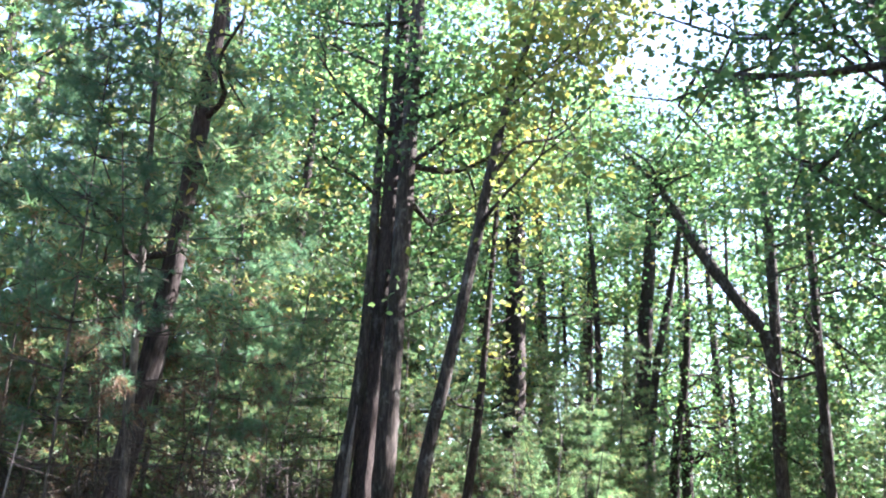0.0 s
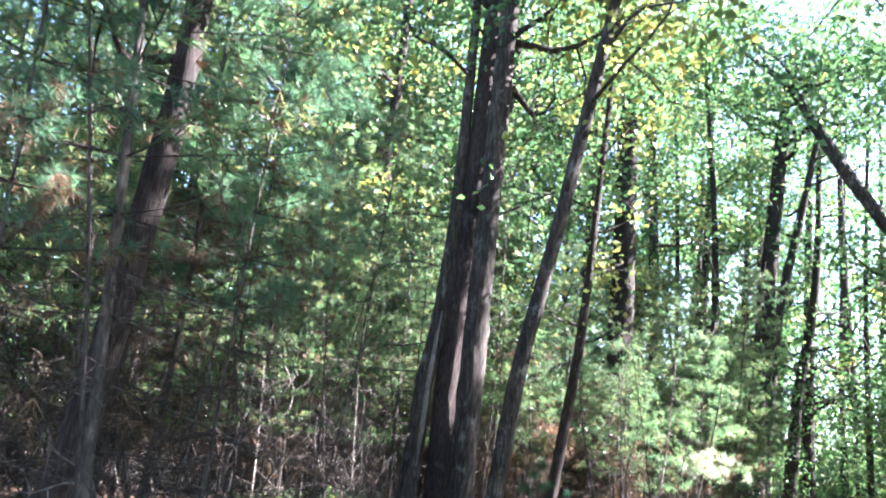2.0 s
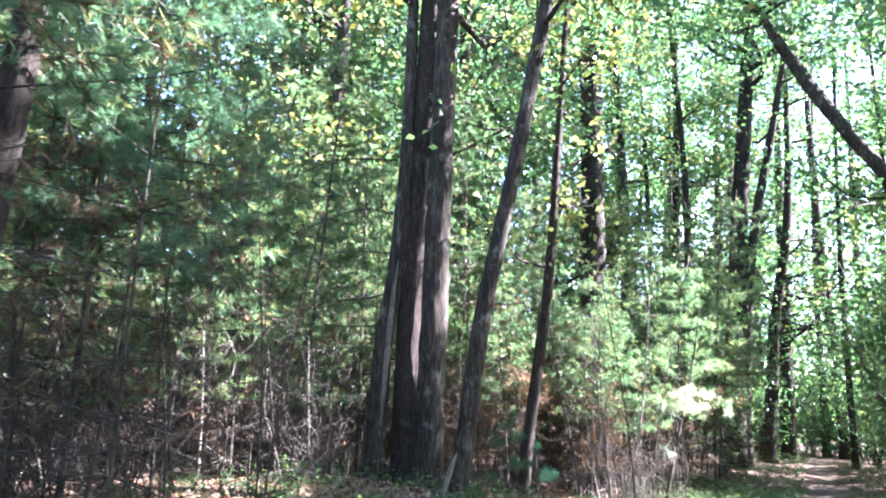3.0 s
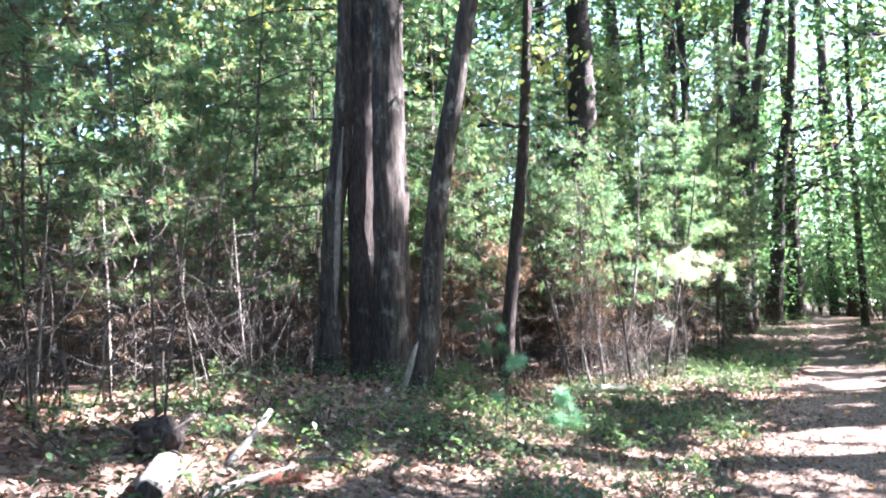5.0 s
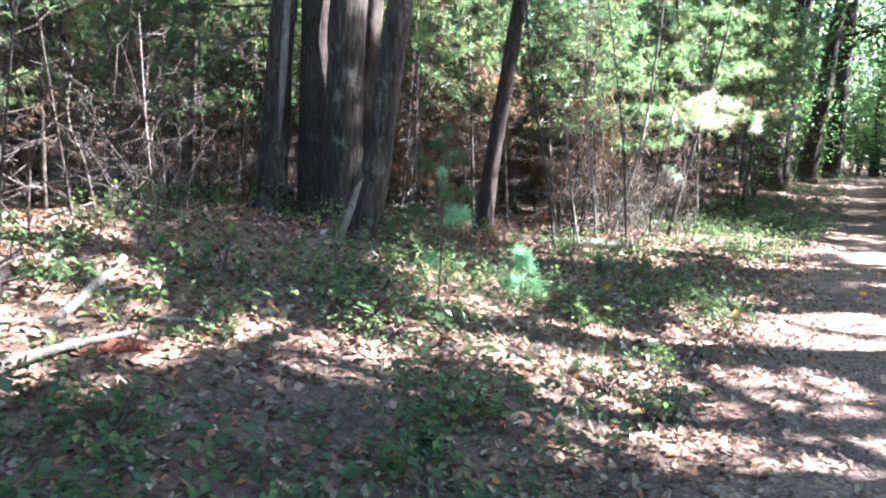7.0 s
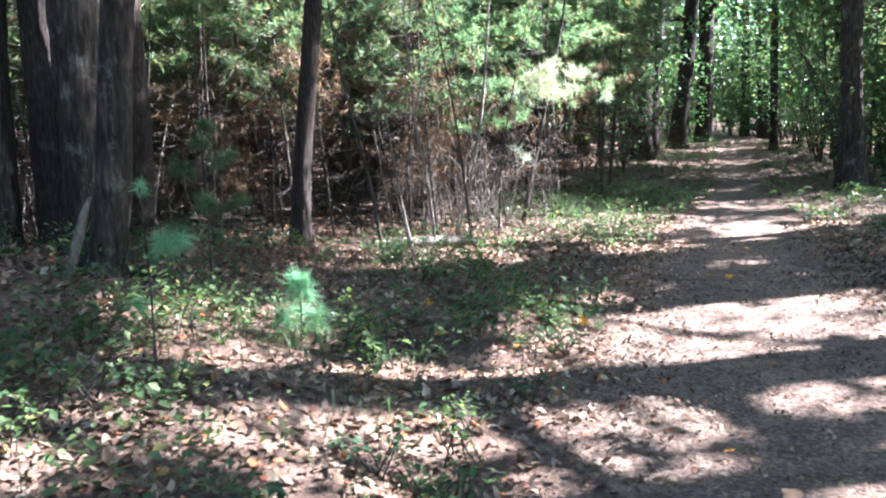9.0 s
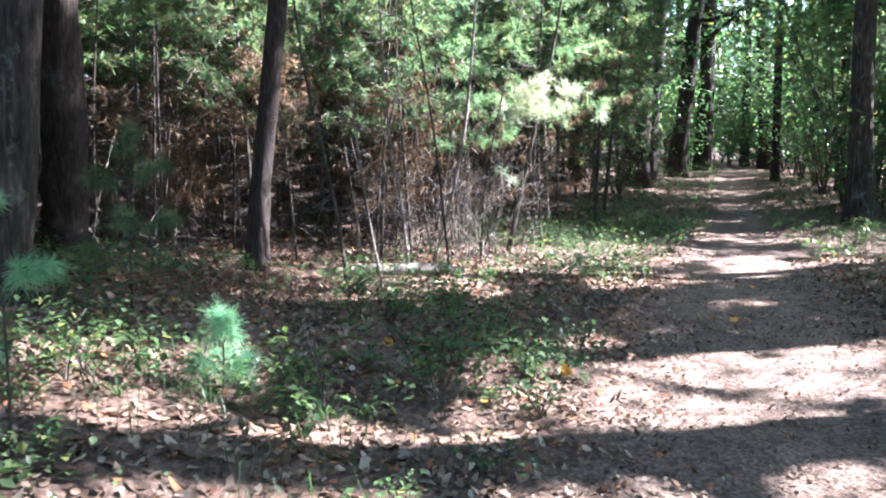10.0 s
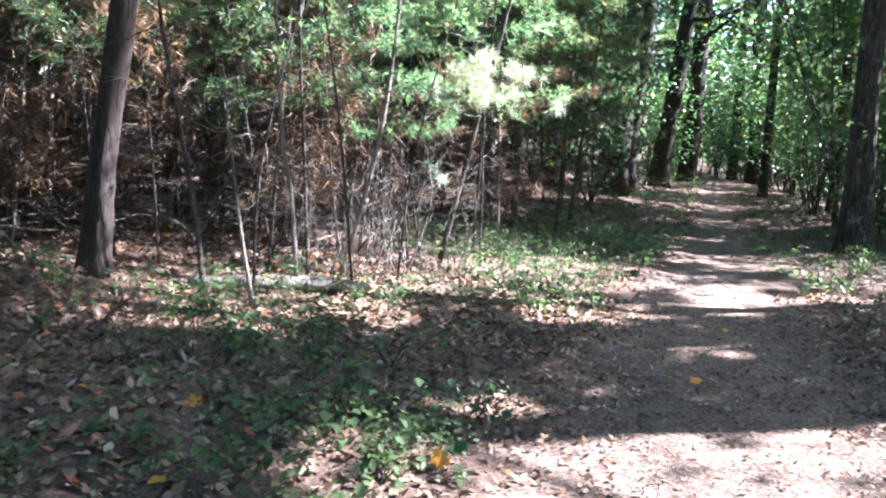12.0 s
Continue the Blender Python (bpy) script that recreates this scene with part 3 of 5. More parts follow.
# tall pines with layered boughs behind the thicket
for k, (x, y, h, r) in enumerate([(-9.3, 9.2, 13, 0.13), (-8.0, 13.6, 15, 0.16), (-6.9, 16.4, 16, 0.17), (-11.4, 12.6, 15, 0.15), (-4.0, 20.5, 17, 0.17), (-9.8, 18.5, 17, 0.18), (-11.8, 5.0, 13, 0.14), (-2.9, 22.6, 17, 0.16), (2.9, 20.6, 15, 0.15), (-8.5, 6.6, 17, 0.15), (-10.3, 8.4, 18, 0.16), (-7.2, 9.9, 17, 0.14)]):
    forest_tree([g3(x, y), (x + 0.1, y, h * 0.5), (x + 0.25, y + 0.1, h)], (r, r * 0.75, r * 0.2), "tall pine with layered boughs of dark needles", M_PINE, M_NEEDLE, 0.15, 220, 3.0, 0.26, 14, 34, 9, 150 + k, name="pine_tree", flare=0.2)

# trees added on the sunny side, mostly out of view, to shade the trail
g_side = np.random.default_rng(9)
for k, (x, y) in enumerate([(3.6, -1), (5.4, 3), (6.2, 8.5), (7.5, 0), (8, 6), (7, 11), (11, 3), (10.5, 9), (12, 14), (6.5, 16), (9.5, 19), (13.5, -2), (15, 8), (3.8, -6), (8.5, -5), (12.5, 20), (5.8, -2.5), (9.6, 1.6), (10.2, 13), (13.8, 11), (4.4, 2.7), (3.3, 4.6)]):
    h = g_side.uniform(13, 17)
    forest_tree([g3(x, y), (x + 0.2, y, h * 0.5), (x + g_side.normal(0, 0.4), y, h)], (0.24, 0.18, 0.06), "tree added beside the trail, mostly unseen, to shade it", M_OAK, M_LEAF, *((0.09, 300, 5.2, 0.3, 10, 96) if k in (0, 13) else (0.135, 300, 5.2, 0.3, 10, 46) if k in (1, 2, 5, 9, 16, 20, 21) else (0.21, 300, 5.2, 0.3, 10, 24)), 8, 80 + k)

# woods behind the walker
for k, (x, y) in enumerate([(-2, -14), (2.5, -12), (-6, -11), (5, -17), (-10, -15), (0.5, -21), (10, -13)]):
    forest_tree([g3(x, y), (x, y + 0.2, 7), (x + 0.3, y, 15)], (0.22, 0.16, 0.05), "forest tree with a leafy crown", M_OAK, M_LEAF, 0.24, 90, 4, 0.3, 8, 20, 8, 120 + k)


# yellow leaf sprays hanging on the slim tree
g_y = np.random.default_rng(17)
SLIM = bpy.data.objects["slim_tree"]
for x, y, z, n in [(-3.06, 4.91, 3.71, 9), (-2.92, 4.94, 5.53, 26), (-3.21, 4.88, 4.42, 12), (-3.22, 4.87, 7.93, 60), (-3.4, 4.82, 4.7, 16), (-2.9, 4.95, 6.8, 50), (-2.4, 5.1, 8.6, 70), (-3.9, 4.7, 7.4, 50)]:
    p = np.array([x, y, z]) - np.array(SLIM.location)
    root = np.array([-3.6 + 0.1 * (z - 3.6) - SLIM.location.x, 4.76 - SLIM.location.y, z + 0.25 - SLIM.location.z])
    tw = part("leafy_twig", tube_mesh("leafy_twig", [tube(limb_path(root, p, 0.05, 6, g_y), (0.009, 0.003), 5)], M_PINE), SLIM)
    c = p + g_y.normal(0, 1, (n, 3)) * (0.07 + 0.004 * n)
    part("leaf_spray", leaf_cloud(c, 0.13, M_YELLOW, "leaf_spray", 0.3, g_y), tw, "yellow-green leaf spray", kind="stuff")


# ---- young pines ----
def young_pine(name, height, bare, reach, seed, needles=None, per=10, dense=1.0, fine=1.0, dead=True):
    """A sapling pine: whorls of branches carrying needle brushes, dead twigs below."""
    g = np.random.default_rng(seed)
    ob = thing(name, (0, 0, 0), "young white pine with soft needles and dead lower twigs", "pine sapling", "young pines")
    bend = g.normal(0, 0.05 * height, 2)
    stem = smooth_path([(0, 0, -0.08), (bend[0] * 0.2, bend[1] * 0.2, height * 0.35), (bend[0] * 0.6, bend[1] * 0.6, height * 0.7), (bend[0], bend[1], height)], 14)
    r0 = (0.007 + 0.0036 * height) * (0.5 if fine < 0.5 else 1.0)
    part("trunk", tube_mesh("trunk", [tube(stem, (r0, r0 * 0.8, r0 * 0.5, 0.004), 8)], M_YOUNG), ob)
    live, dry, hang, cs, ds = [], [], [], [], []
    z = 0.25
    while z < height - 0.15:
        p0 = np.array([np.interp(z, stem[:, 2], stem[:, i]) for i in range(3)])
        living = z > bare * height
        az0 = g.uniform(0, 6.28)
        for k in range(int(g.integers(3, 6)) + (0 if living else 2)):
            az = az0 + k * 1.3 + g.normal(0, 0.2)
            f = (z - bare * height) / (height * (1 - bare)) if living else 0
            ln = reach * (1.05 - 0.75 * f) * g.uniform(0.6, 1.1) if living else reach * g.uniform(0.25, 0.75)
            rise = g.uniform(0.05, 0.35) if living else g.uniform(-0.35, 0.15)
            end = p0 + ln * np.array([math.cos(az), math.sin(az), rise])
            lp = limb_path(p0, end, 0.06, 6, g)
            (live if living else dry).append(tube(lp[[0, 3, 5]], (0.007 if living else 0.005, 0.002), 3))
            if living:
                m = max(3, int(ln * 30 * dense))
                u = g.uniform(0.28, 1.0, m)
                pts = np.stack([np.interp(u, np.linspace(0, 1, 6), lp[:, i]) for i in range(3)], 1)
                side = np.array([-math.sin(az), math.cos(az), 0])
                pts += side[None] * (g.normal(0, 0.16, m) * ln * (1.15 - u))[:, None] + g.normal(0, 0.03, (m, 3))
                cs.append(pts)
                ds.append(np.tile(np.array([math.cos(az), math.sin(az), 0.35]), (m, 1)) + side[None] * g.normal(0, 0.4, m)[:, None])
            else:
                for q in (1, 2, 3, 4, 4):
                    dry.append(tube(np.array([lp[q], lp[q] + unit(1, g)[0] * [1, 1, 0.6] * ln * g.uniform(0.2, 0.45)]), (0.003, 0.0012), 3))
                if g.uniform() < 0.4 and z > 0.7:
                    hang.append(lp[g.integers(3, 6, 4)] + g.normal(0, 0.05, (4, 3)))
        z += g.uniform(0.2, 0.34)
    if live:
        part("branchwork", tube_mesh("branchwork", live, M_YOUNG), ob, kind="stuff")
    if dry and dead:
        part("deadwood", tube_mesh("deadwood", dry, M_TWIG), ob, "bare grey dead twigs", kind="stuff")
    if hang and dead:
        hang = np.vstack(hang)
        v, f = tufts(hang, np.tile([0, 0, -0.8], (len(hang), 1)), 0.12, 0.005 * fine, per, g)
        part("dead_needles", mesh_of("dead_needles", v, f, M_DRY_NEEDLE), ob, "brown dead needles hanging on bare twigs", kind="stuff")
    if cs:
        cs, ds = np.vstack(cs), np.vstack(ds)
        old = (g.uniform(0, 1, len(cs)) < (0.4 if needles else 0.2)) & (cs[:, 2] < height * (bare + 0.14))
        if old.any():
            v, f = tufts(cs[old], ds[old] * [1, 1, -1], 0.1, 0.0055 * fine, per, g)
            part("dry_needles", mesh_of("dry_needles", v, f, M_DRY_NEEDLE), ob, "rusty dry needles", kind="stuff")
        cs, ds = cs[~old], ds[~old]
        v, f = tufts(cs, ds, 0.11 * fine**0.3, 0.007 * fine, per, g)
        part("needles", mesh_of("needles", v, f, needles or M_NEEDLE), ob, "soft blue-green needle brushes", kind="stuff")
    return ob


def put(ob, x, y, turn=0.0, size=1.0, lean=(0.0, 0.0), first=False):
    m = pose(x, y, ground_z(x, y), lean[0], lean[1], turn) @ Matrix.Scale(size, 4)
    if first:
        ob.matrix_basis = m
        return ob
    made = copy_thing(ob, Matrix())
    made.matrix_basis = m
    return made


PINES = [young_pine("young_pine", 4.6, 0.36, 1.05, 201), young_pine("young_pine", 5.6, 0.33, 1.2, 202), young_pine("young_pine", 3.4, 0.38, 0.85, 203), young_pine("young_pine", 6.5, 0.30, 1.35, 204)]
THIN = [young_pine("young_pine", 3.8, 0.22, 1.1, 211, None, 8, 0.4, 2.0), young_pine("young_pine", 5.2, 0.2, 1.3, 212, None, 8, 0.4, 2.0), young_pine("young_pine", 7.0, 0.19, 1.6, 213, None, 8, 0.4, 2.2)]
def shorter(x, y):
    """Strip where growth is kept low so the camera sees the massive pine."""
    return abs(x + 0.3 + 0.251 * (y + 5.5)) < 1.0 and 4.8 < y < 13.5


SPOTS = [(-2.6, 9.6), (-2.0, 11.0), (-3.25, 5.75), (-3.7, 6.6), (-4.6, 7.2), (-4.4, 5.4), (-5.6, 0.2), (-6.2, -1.6), (-6.8, 1.2), (-7.4, 2.9), (-6.0, 3.6), (-7.8, -1.6), (-8.6, 0.6), (-6.6, -3.4), (-8.2, -3.0), (-9.2, 2.2), (-5.2, -3.4), (-7.0, 4.6), (-8.4, 5.2), (-5.6, -2.4), (-5.4, 7.6), (-4.1, 9.6), (-5.7, 4.4), (-3.3, 11.4), (-2.1, 12.6), (-6.8, 9.3), (-7.8, 6.6), (-6.2, 2.4),
         (-5.3, -1.0), (-6.0, 0.4), (-4.9, -2.6), (-6.6, -2.2), (-7.6, -0.4), (-7.3, 1.6), (-8.6, 3.2), (-4.4, -3.9), (-5.8, -4.4), (-7.2, -4.6), (-8.9, -2.4), (-3.4, -4.6), (-9.4, 0.8), (-9.8, 5.2),
         (-2.9, 14.6), (3.6, 12.2), (-2.3, 16.2), (-2.75, 15.3), (-2.45, 13.9), (1.9, 16.0), (2.2, 18.6), (-6.6, 5.4), (-6.0, 6.2), (-7.4, 7.4), (-8.2, 6.0), (-8.8, 8.0), (-5.2, 6.1), (-9.5, 7.2), (-7.2, 6.2)]
# trail-edge pines wear the needle colour brightened to look sunlit
EDGE = [young_pine("young_pine", 3.6, 0.36, 1.1, 231, M_LIT_NEEDLE, 12, 1.25, 0.9), young_pine("young_pine", 4.4, 0.34, 1.15, 232, M_LIT_NEEDLE, 12, 1.0, 0.9)]
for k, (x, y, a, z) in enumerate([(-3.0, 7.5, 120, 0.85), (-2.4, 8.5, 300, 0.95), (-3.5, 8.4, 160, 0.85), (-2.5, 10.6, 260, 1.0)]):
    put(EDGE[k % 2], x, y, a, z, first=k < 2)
NEAR = young_pine("young_pine", 4.8, 0.33, 1.0, 221, M_SOFT_NEEDLE, 26, 1.5, 0.32)
put(NEAR, -3.72, -3.4, 40, 1.05, first=True)
put(NEAR, -4.6, -4.6, 160, 1.15, (0, 4))
put(NEAR, -3.55, -5.25, 280, 1.0)
put(NEAR, -5.0, -3.0, 90, 1.2)
g_p = np.random.default_rng(21)
used = set()
for k, (x, y) in enumerate(SPOTS):
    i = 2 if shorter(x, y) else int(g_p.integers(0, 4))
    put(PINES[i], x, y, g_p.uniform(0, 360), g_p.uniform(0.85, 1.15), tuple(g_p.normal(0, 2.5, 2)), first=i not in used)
    used.add(i)

# waist-high ones along the bank
for k, (x, y, z) in enumerate([(-5.2, -0.7, 0.55), (-5.7, 0.5, 0.6), (-5.9, -1.5, 0.6), (-5.0, -2.1, 0.5), (-6.4, -0.3, 0.65), (-5.5, 1.6, 0.55), (-6.3, 1.9, 0.7), (-6.8, -1.9, 0.65)]):
    put(PINES[2], x, y, 47 * k, z)

# more of them deeper in the woods
used = set()
n = 0
close = [(-4.5, 13.0), (-6.5, 13.2), (-8.8, 11.0), (3.0, 14.6), (2.7, 17.4), (3.9, 19.5), (-2.7, 17.0), (-6.2, 17), (2.6, 21.5), (-9.7, 14), (-4.6, 22), (-10.6, 10.4), (2.4, 14.6), (2.7, 16.6), (3.1, 19), (2.3, 21.4), (2.4, 24.2), (-2.7, 24), (-2.1, 27.6), (0.5, 33), (1.8, 30), (-0.8, 36), (3.1, 28), (-3.0, 31), (4.6, 15.5), (-1.6, 30.5), (2.8, 34), (0.4, 38), (-3.6, 8.4), (-4.4, 7.6), (-4.9, 8.9), (-3.5, 9.7), (-5.6, 6.4), (-6.4, 7.6), (-5.9, 10.2), (-7.0, 5.0), (-6.6, 3.9), (-2.7, 11.6), (-7.6, 8.6), (-5.5, 11.8), (-6.9, -1.0), (-8.2, -3.8), (-6.4, -5.6), (-8.0, 1.0)]
while n < 122:
    x, y = close[n] if n < len(close) else (g_p.uniform(-20, 12), g_p.uniform(-9, 36))
    if n < len(close) or abs(x - float(trail_x(y))) > 2.6 and (x < -7.5 or y > 10.5 or (x > 5 and y > 8)):
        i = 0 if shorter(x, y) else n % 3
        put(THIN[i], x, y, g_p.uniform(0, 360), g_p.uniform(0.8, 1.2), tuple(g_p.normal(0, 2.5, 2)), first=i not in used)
        used.add(i)
        n += 1


# ---- bare saplings and dead brush ----
def bare_sapling(height, seed):
    g = np.random.default_rng(seed)
    ob = thing("bare_sapling", (0, 0, 0), "thin bare sapling with pale dead twigs", "sapling", "bare saplings")
    b = g.normal(0, 0.09 * height, 2)
    stem = smooth_path([(0, 0, -0.05), (b[0] * 0.4, b[1] * 0.1, height * 0.4), (b[0], b[1], height)], 12)
    part("stem", tube_mesh("stem", [tube(stem, (0.013, 0.009, 0.004), 6)], M_DEAD if seed == 303 else M_TWIG), ob)
    for k in range(14):
        i = int(g.integers(1, 11))
        end = stem[i] + unit(1, g)[0] * [1, 1, 0.5] * g.uniform(0.2, 0.6)
        lp = limb_path(stem[i], end, 0.05, 5, g)
        tw = [tube(lp, (0.005, 0.002), 4)] + [tube(np.array([lp[q], lp[q] + unit(1, g)[0] * 0.15]), (0.003, 0.0015), 3) for q in (2, 3)]
        part("twig", tube_mesh("twig", tw, M_DEAD if k % 4 == 0 else M_TWIG), ob)
    return ob


SAPS = [bare_sapling(h, s) for h, s in ((2.6, 301), (3.4, 302), (1.7, 303), (2.2, 305))]
spots = [(-3.05, 5.2), (-2.6, 5.9), (-3.4, 5.7), (-3.5, 6.3), (-2.5, 6.6), (-2.15, 7.9), (-2.35, 9.4), (-4.5, 5.3), (-4.2, 3.6), (-5.0, 3.0), (-4.9, 0.6), (-4.7, -0.3),
         (-4.16, -1.3), (-5.0, -1.6), (-5.5, -0.4), (-4.6, -1.9), (-5.6, 0.9), (-5.1, 2.0), (-6.3, 3.2), (-4.4, -2.9), (-4.0, -4.3), (-3.2, -4.8), (-3.7, -5.6), (-4.8, -5.0), (-5.8, 5.7), (-4.7, 4.4), (-3.3, 7.6)]
while len(spots) < 66:
    x, y = g_p.uniform(-9, -3.0), g_p.uniform(-5, 10.5)
    if math.hypot(x + 4.3, y - 1.9) > 1.0 and (x < -4.2 or y > 4.6):
        spots.append((x, y))
used = set()
for k, (x, y) in enumerate(spots):
    i = k % 4
    put(SAPS[i], x, y, g_p.uniform(0, 360), g_p.uniform(0.8, 1.2), tuple(g_p.normal(0, 5, 2)), first=i not in used)
    used.add(i)

def slender_stem(line, r, pale, seed):
    """A thin dead sapling along a line, with short whorled twigs."""
    g = np.random.default_rng(seed)
    base = np.array(line[0], float)
    ob = thing("bare_sapling", base, "thin pale bare sapling at the sunlit edge of the brush" if pale else "thin dark bare sapling at the edge of the brush", "sapling", "bare saplings")
    stem = smooth_path(np.array(line, float) - base, 16)
    stem[0, 2] -= 0.05
    part("stem", tube_mesh("stem", [tube(stem, (r, r * 0.85, r * 0.4), 8, 0.04, 0.2, seed)], M_DEAD if pale else M_TWIG), ob)
    for k in range(16):
        p0 = stem[int(g.integers(3, 15))]
        lp = limb_path(p0, p0 + unit(1, g)[0] * [1, 1, 0.4] * g.uniform(0.15, 0.55), 0.06, 5, g)
        part("twig", tube_mesh("twig", [tube(lp, (0.004, 0.0015), 4)] + [tube(np.array([lp[q], lp[q] + unit(1, g)[0] * 0.13]), (0.0025, 0.001), 3) for q in (2, 3)], M_DEAD if pale or k % 2 else M_TWIG), ob)


slender_stem([g3(-2.86, 5.5), (-2.94, 5.5, 0.86), (-3.02, 5.5, 1.22), (-3.09, 5.5, 1.97), (-3.15, 5.5, 3.0)], 0.017, True, 311)
slender_stem([g3(-2.87, 4.89), (-2.98, 4.89, 0.66), (-3.06, 4.89, 1.17), (-3.14, 4.9, 1.7)], 0.012, True, 312)
slender_stem([g3(-3.1, 4.68), (-3.18, 4.68, 0.73), (-3.3, 4.68, 1.27), (-3.46, 4.68, 1.97), (-3.6, 4.7, 2.9)], 0.018, False, 313)
slender_stem([g3(-2.95, 6.4), (-2.77, 6.4, 0.68), (-2.61, 6.4, 1.47), (-2.53, 6.4, 2.26), (-2.45, 6.4, 3.4)], 0.021, True, 314)
slender_stem([g3(-2.98, 5.9), (-3.06, 5.9, 1.22), (-3.12, 5.9, 2.02), (-3.14, 5.9, 3.2)], 0.014, False, 315)


# ---- low dead pines in the shade of the others ----
def dead_pine(height, reach, seed, low=0.45, needles=None):
    """A shaded-out pine: drooping whorls of bare twigs and brown needles."""
    g = np.random.default_rng(seed)
    ob = thing("dead_pine", (0, 0, 0), "shaded-out dead pine with brown drooping needles", "dead sapling", "dead pines")
    b = g.normal(0, 0.06 * height, 2)
    stem = smooth_path([(0, 0, -0.05), (b[0] * 0.4, b[1] * 0.4, height * 0.5), (b[0], b[1], height)], 10)
    part("stem", tube_mesh("stem", [tube(stem, (0.014, 0.01, 0.004), 6)], M_TWIG), ob)
    twigs, cs = [], []
    z = 0.2
    while z < height:
        p0 = np.array([np.interp(z, stem[:, 2], stem[:, i]) for i in range(3)])
        for k in range(5):
            az = g.uniform(0, 6.28)
            ln = reach * g.uniform(0.4, 1.0)
            lp = limb_path(p0, p0 + ln * np.array([math.cos(az), math.sin(az), g.uniform(-0.35, 0.25)]), 0.05, 6, g)
            twigs.append(tube(lp[[0, 2, 5]], (0.006, 0.002), 3))
            twigs += [tube(np.array([lp[q], lp[q] + unit(1, g)[0] * [1, 1, 0.6] * ln * g.uniform(0.2, 0.5)]), (0.003, 0.0012), 3) for q in (2, 3, 4)]
            if z > low:
                cs.append(lp[g.integers(2, 6, 7)] + g.normal(0, 0.07, (7, 3)))
        z += g.uniform(0.16, 0.26)
    part("twigwork", tube_mesh("twigwork", twigs, M_TWIG), ob, "bare grey twigs", kind="stuff")
    cs = np.vstack(cs)
    v, f = tufts(cs, np.tile([0, 0, -0.7], (len(cs), 1)), 0.12, 0.006, 8, g)
    part("dead_needles", mesh_of("dead_needles", v, f, needles or M_DRY_NEEDLE), ob, "brown dead needles", kind="stuff")
    return ob


M_RUST_NEEDLE = leaf_material("rusty_needles", [(0.0, (0.10, 0.068, 0.052)), (0.6, (0.17, 0.12, 0.095)), (1.0, (0.26, 0.20, 0.155))], (1.2, 1.05, 0.9), 0.6, 0.4)
put(dead_pine(2.0, 0.42, 604, 1.5, M_RUST_NEEDLE), -3.9, 5.3, 30, first=True)
DEAD = [dead_pine(2.3, 0.8, 601), dead_pine(1.8, 0.75, 602), dead_pine(2.8, 0.9, 603)]
g_dp = np.random.default_rng(61)
used, n = set(), 0
while n < 66:
    x, y = g_dp.uniform(-9.5, -3.1), g_dp.uniform(-3, 12)
    if (x < -3.1 - 0.1 * (y - 5.5) and y > 6.0) or (x < -7.2 and y < 4) or (x < -4.6 and y > 4.2):
        put(DEAD[n % 3], x, y, g_dp.uniform(0, 360), g_dp.uniform(0.75, 1.2), tuple(g_dp.normal(0, 5, 2)), first=n % 3 not in used)
        used.add(n % 3)
        n += 1


# ---- tangles of dead brush ----
def dead_brush(seed, twig=None):
    g = np.random.default_rng(seed)
    ob = thing("dead_brush", (0, 0, 0), "tangle of bare dead brush under the pines", "brush", "dead brush")
    fine = []
    for k in range(8):
        az = g.uniform(0, 6.28)
        end = np.array([math.cos(az) * g.uniform(0.2, 0.8), math.sin(az) * g.uniform(0.2, 0.8), g.uniform(0.6, 1.9)])
        lp = limb_path((g.normal(0, 0.25), g.normal(0, 0.25), -0.03), end, -0.08, 8, g)
        part("stem", tube_mesh("stem", [tube(lp, (0.009, 0.006, 0.003), 4)], twig or (M_DEAD if k == 0 else M_TWIG)), ob)
        for q in g.integers(2, 8, 8):
            e = lp[q] + unit(1, g)[0] * [1, 1, 0.7] * g.uniform(0.15, 0.5)
            tw = limb_path(lp[q], e, 0.1, 4, g)
            fine.append(tube(tw[[0, 2, 3]], (0.004, 0.0015), 3))
            fine.append(tube(np.array([tw[2], tw[2] + unit(1, g)[0] * 0.16]), (0.0025, 0.001), 3))
    part("twigwork", tube_mesh("twigwork", fine, twig or M_TWIG), ob, "fine bare twigs", kind="stuff")
    return ob


# sunlit tangles: the light is painted by giving them paler wood
LIT_BRUSH = dead_brush(504, M_DEAD)
for k, (x, y, a, z) in enumerate([(-2.75, 6.3, 0, 0.7), (-2.55, 6.65, 130, 0.8), (-2.95, 5.95, 250, 0.6), (-2.3, 7.3, 60, 0.7), (-5.0, 0.9, 200, 0.6)]):
    put(LIT_BRUSH, x, y, a, z, first=k == 0)
BRUSH = [dead_brush(501), dead_brush(502), dead_brush(503)]
used = set()
n = 0
while n < 78:
    x, y = g_p.uniform(-10, -2.7), g_p.uniform(-5.5, 11.5)
    if math.hypot(x + 4.4, y - 2.1) > 1.1 and (x < -5.0 or y > 4.9 or (x < -4.3 and y < 0.5)) and (y > -1 or x < -4.6):
        put(BRUSH[n % 3], x, y, g_p.uniform(0, 360), g_p.uniform(0.75, 1.3), first=n % 3 not in used)
        used.add(n % 3)
        n += 1

# ---- far woods, fallen leaves and low plants ----
g_w = np.random.default_rng(33)


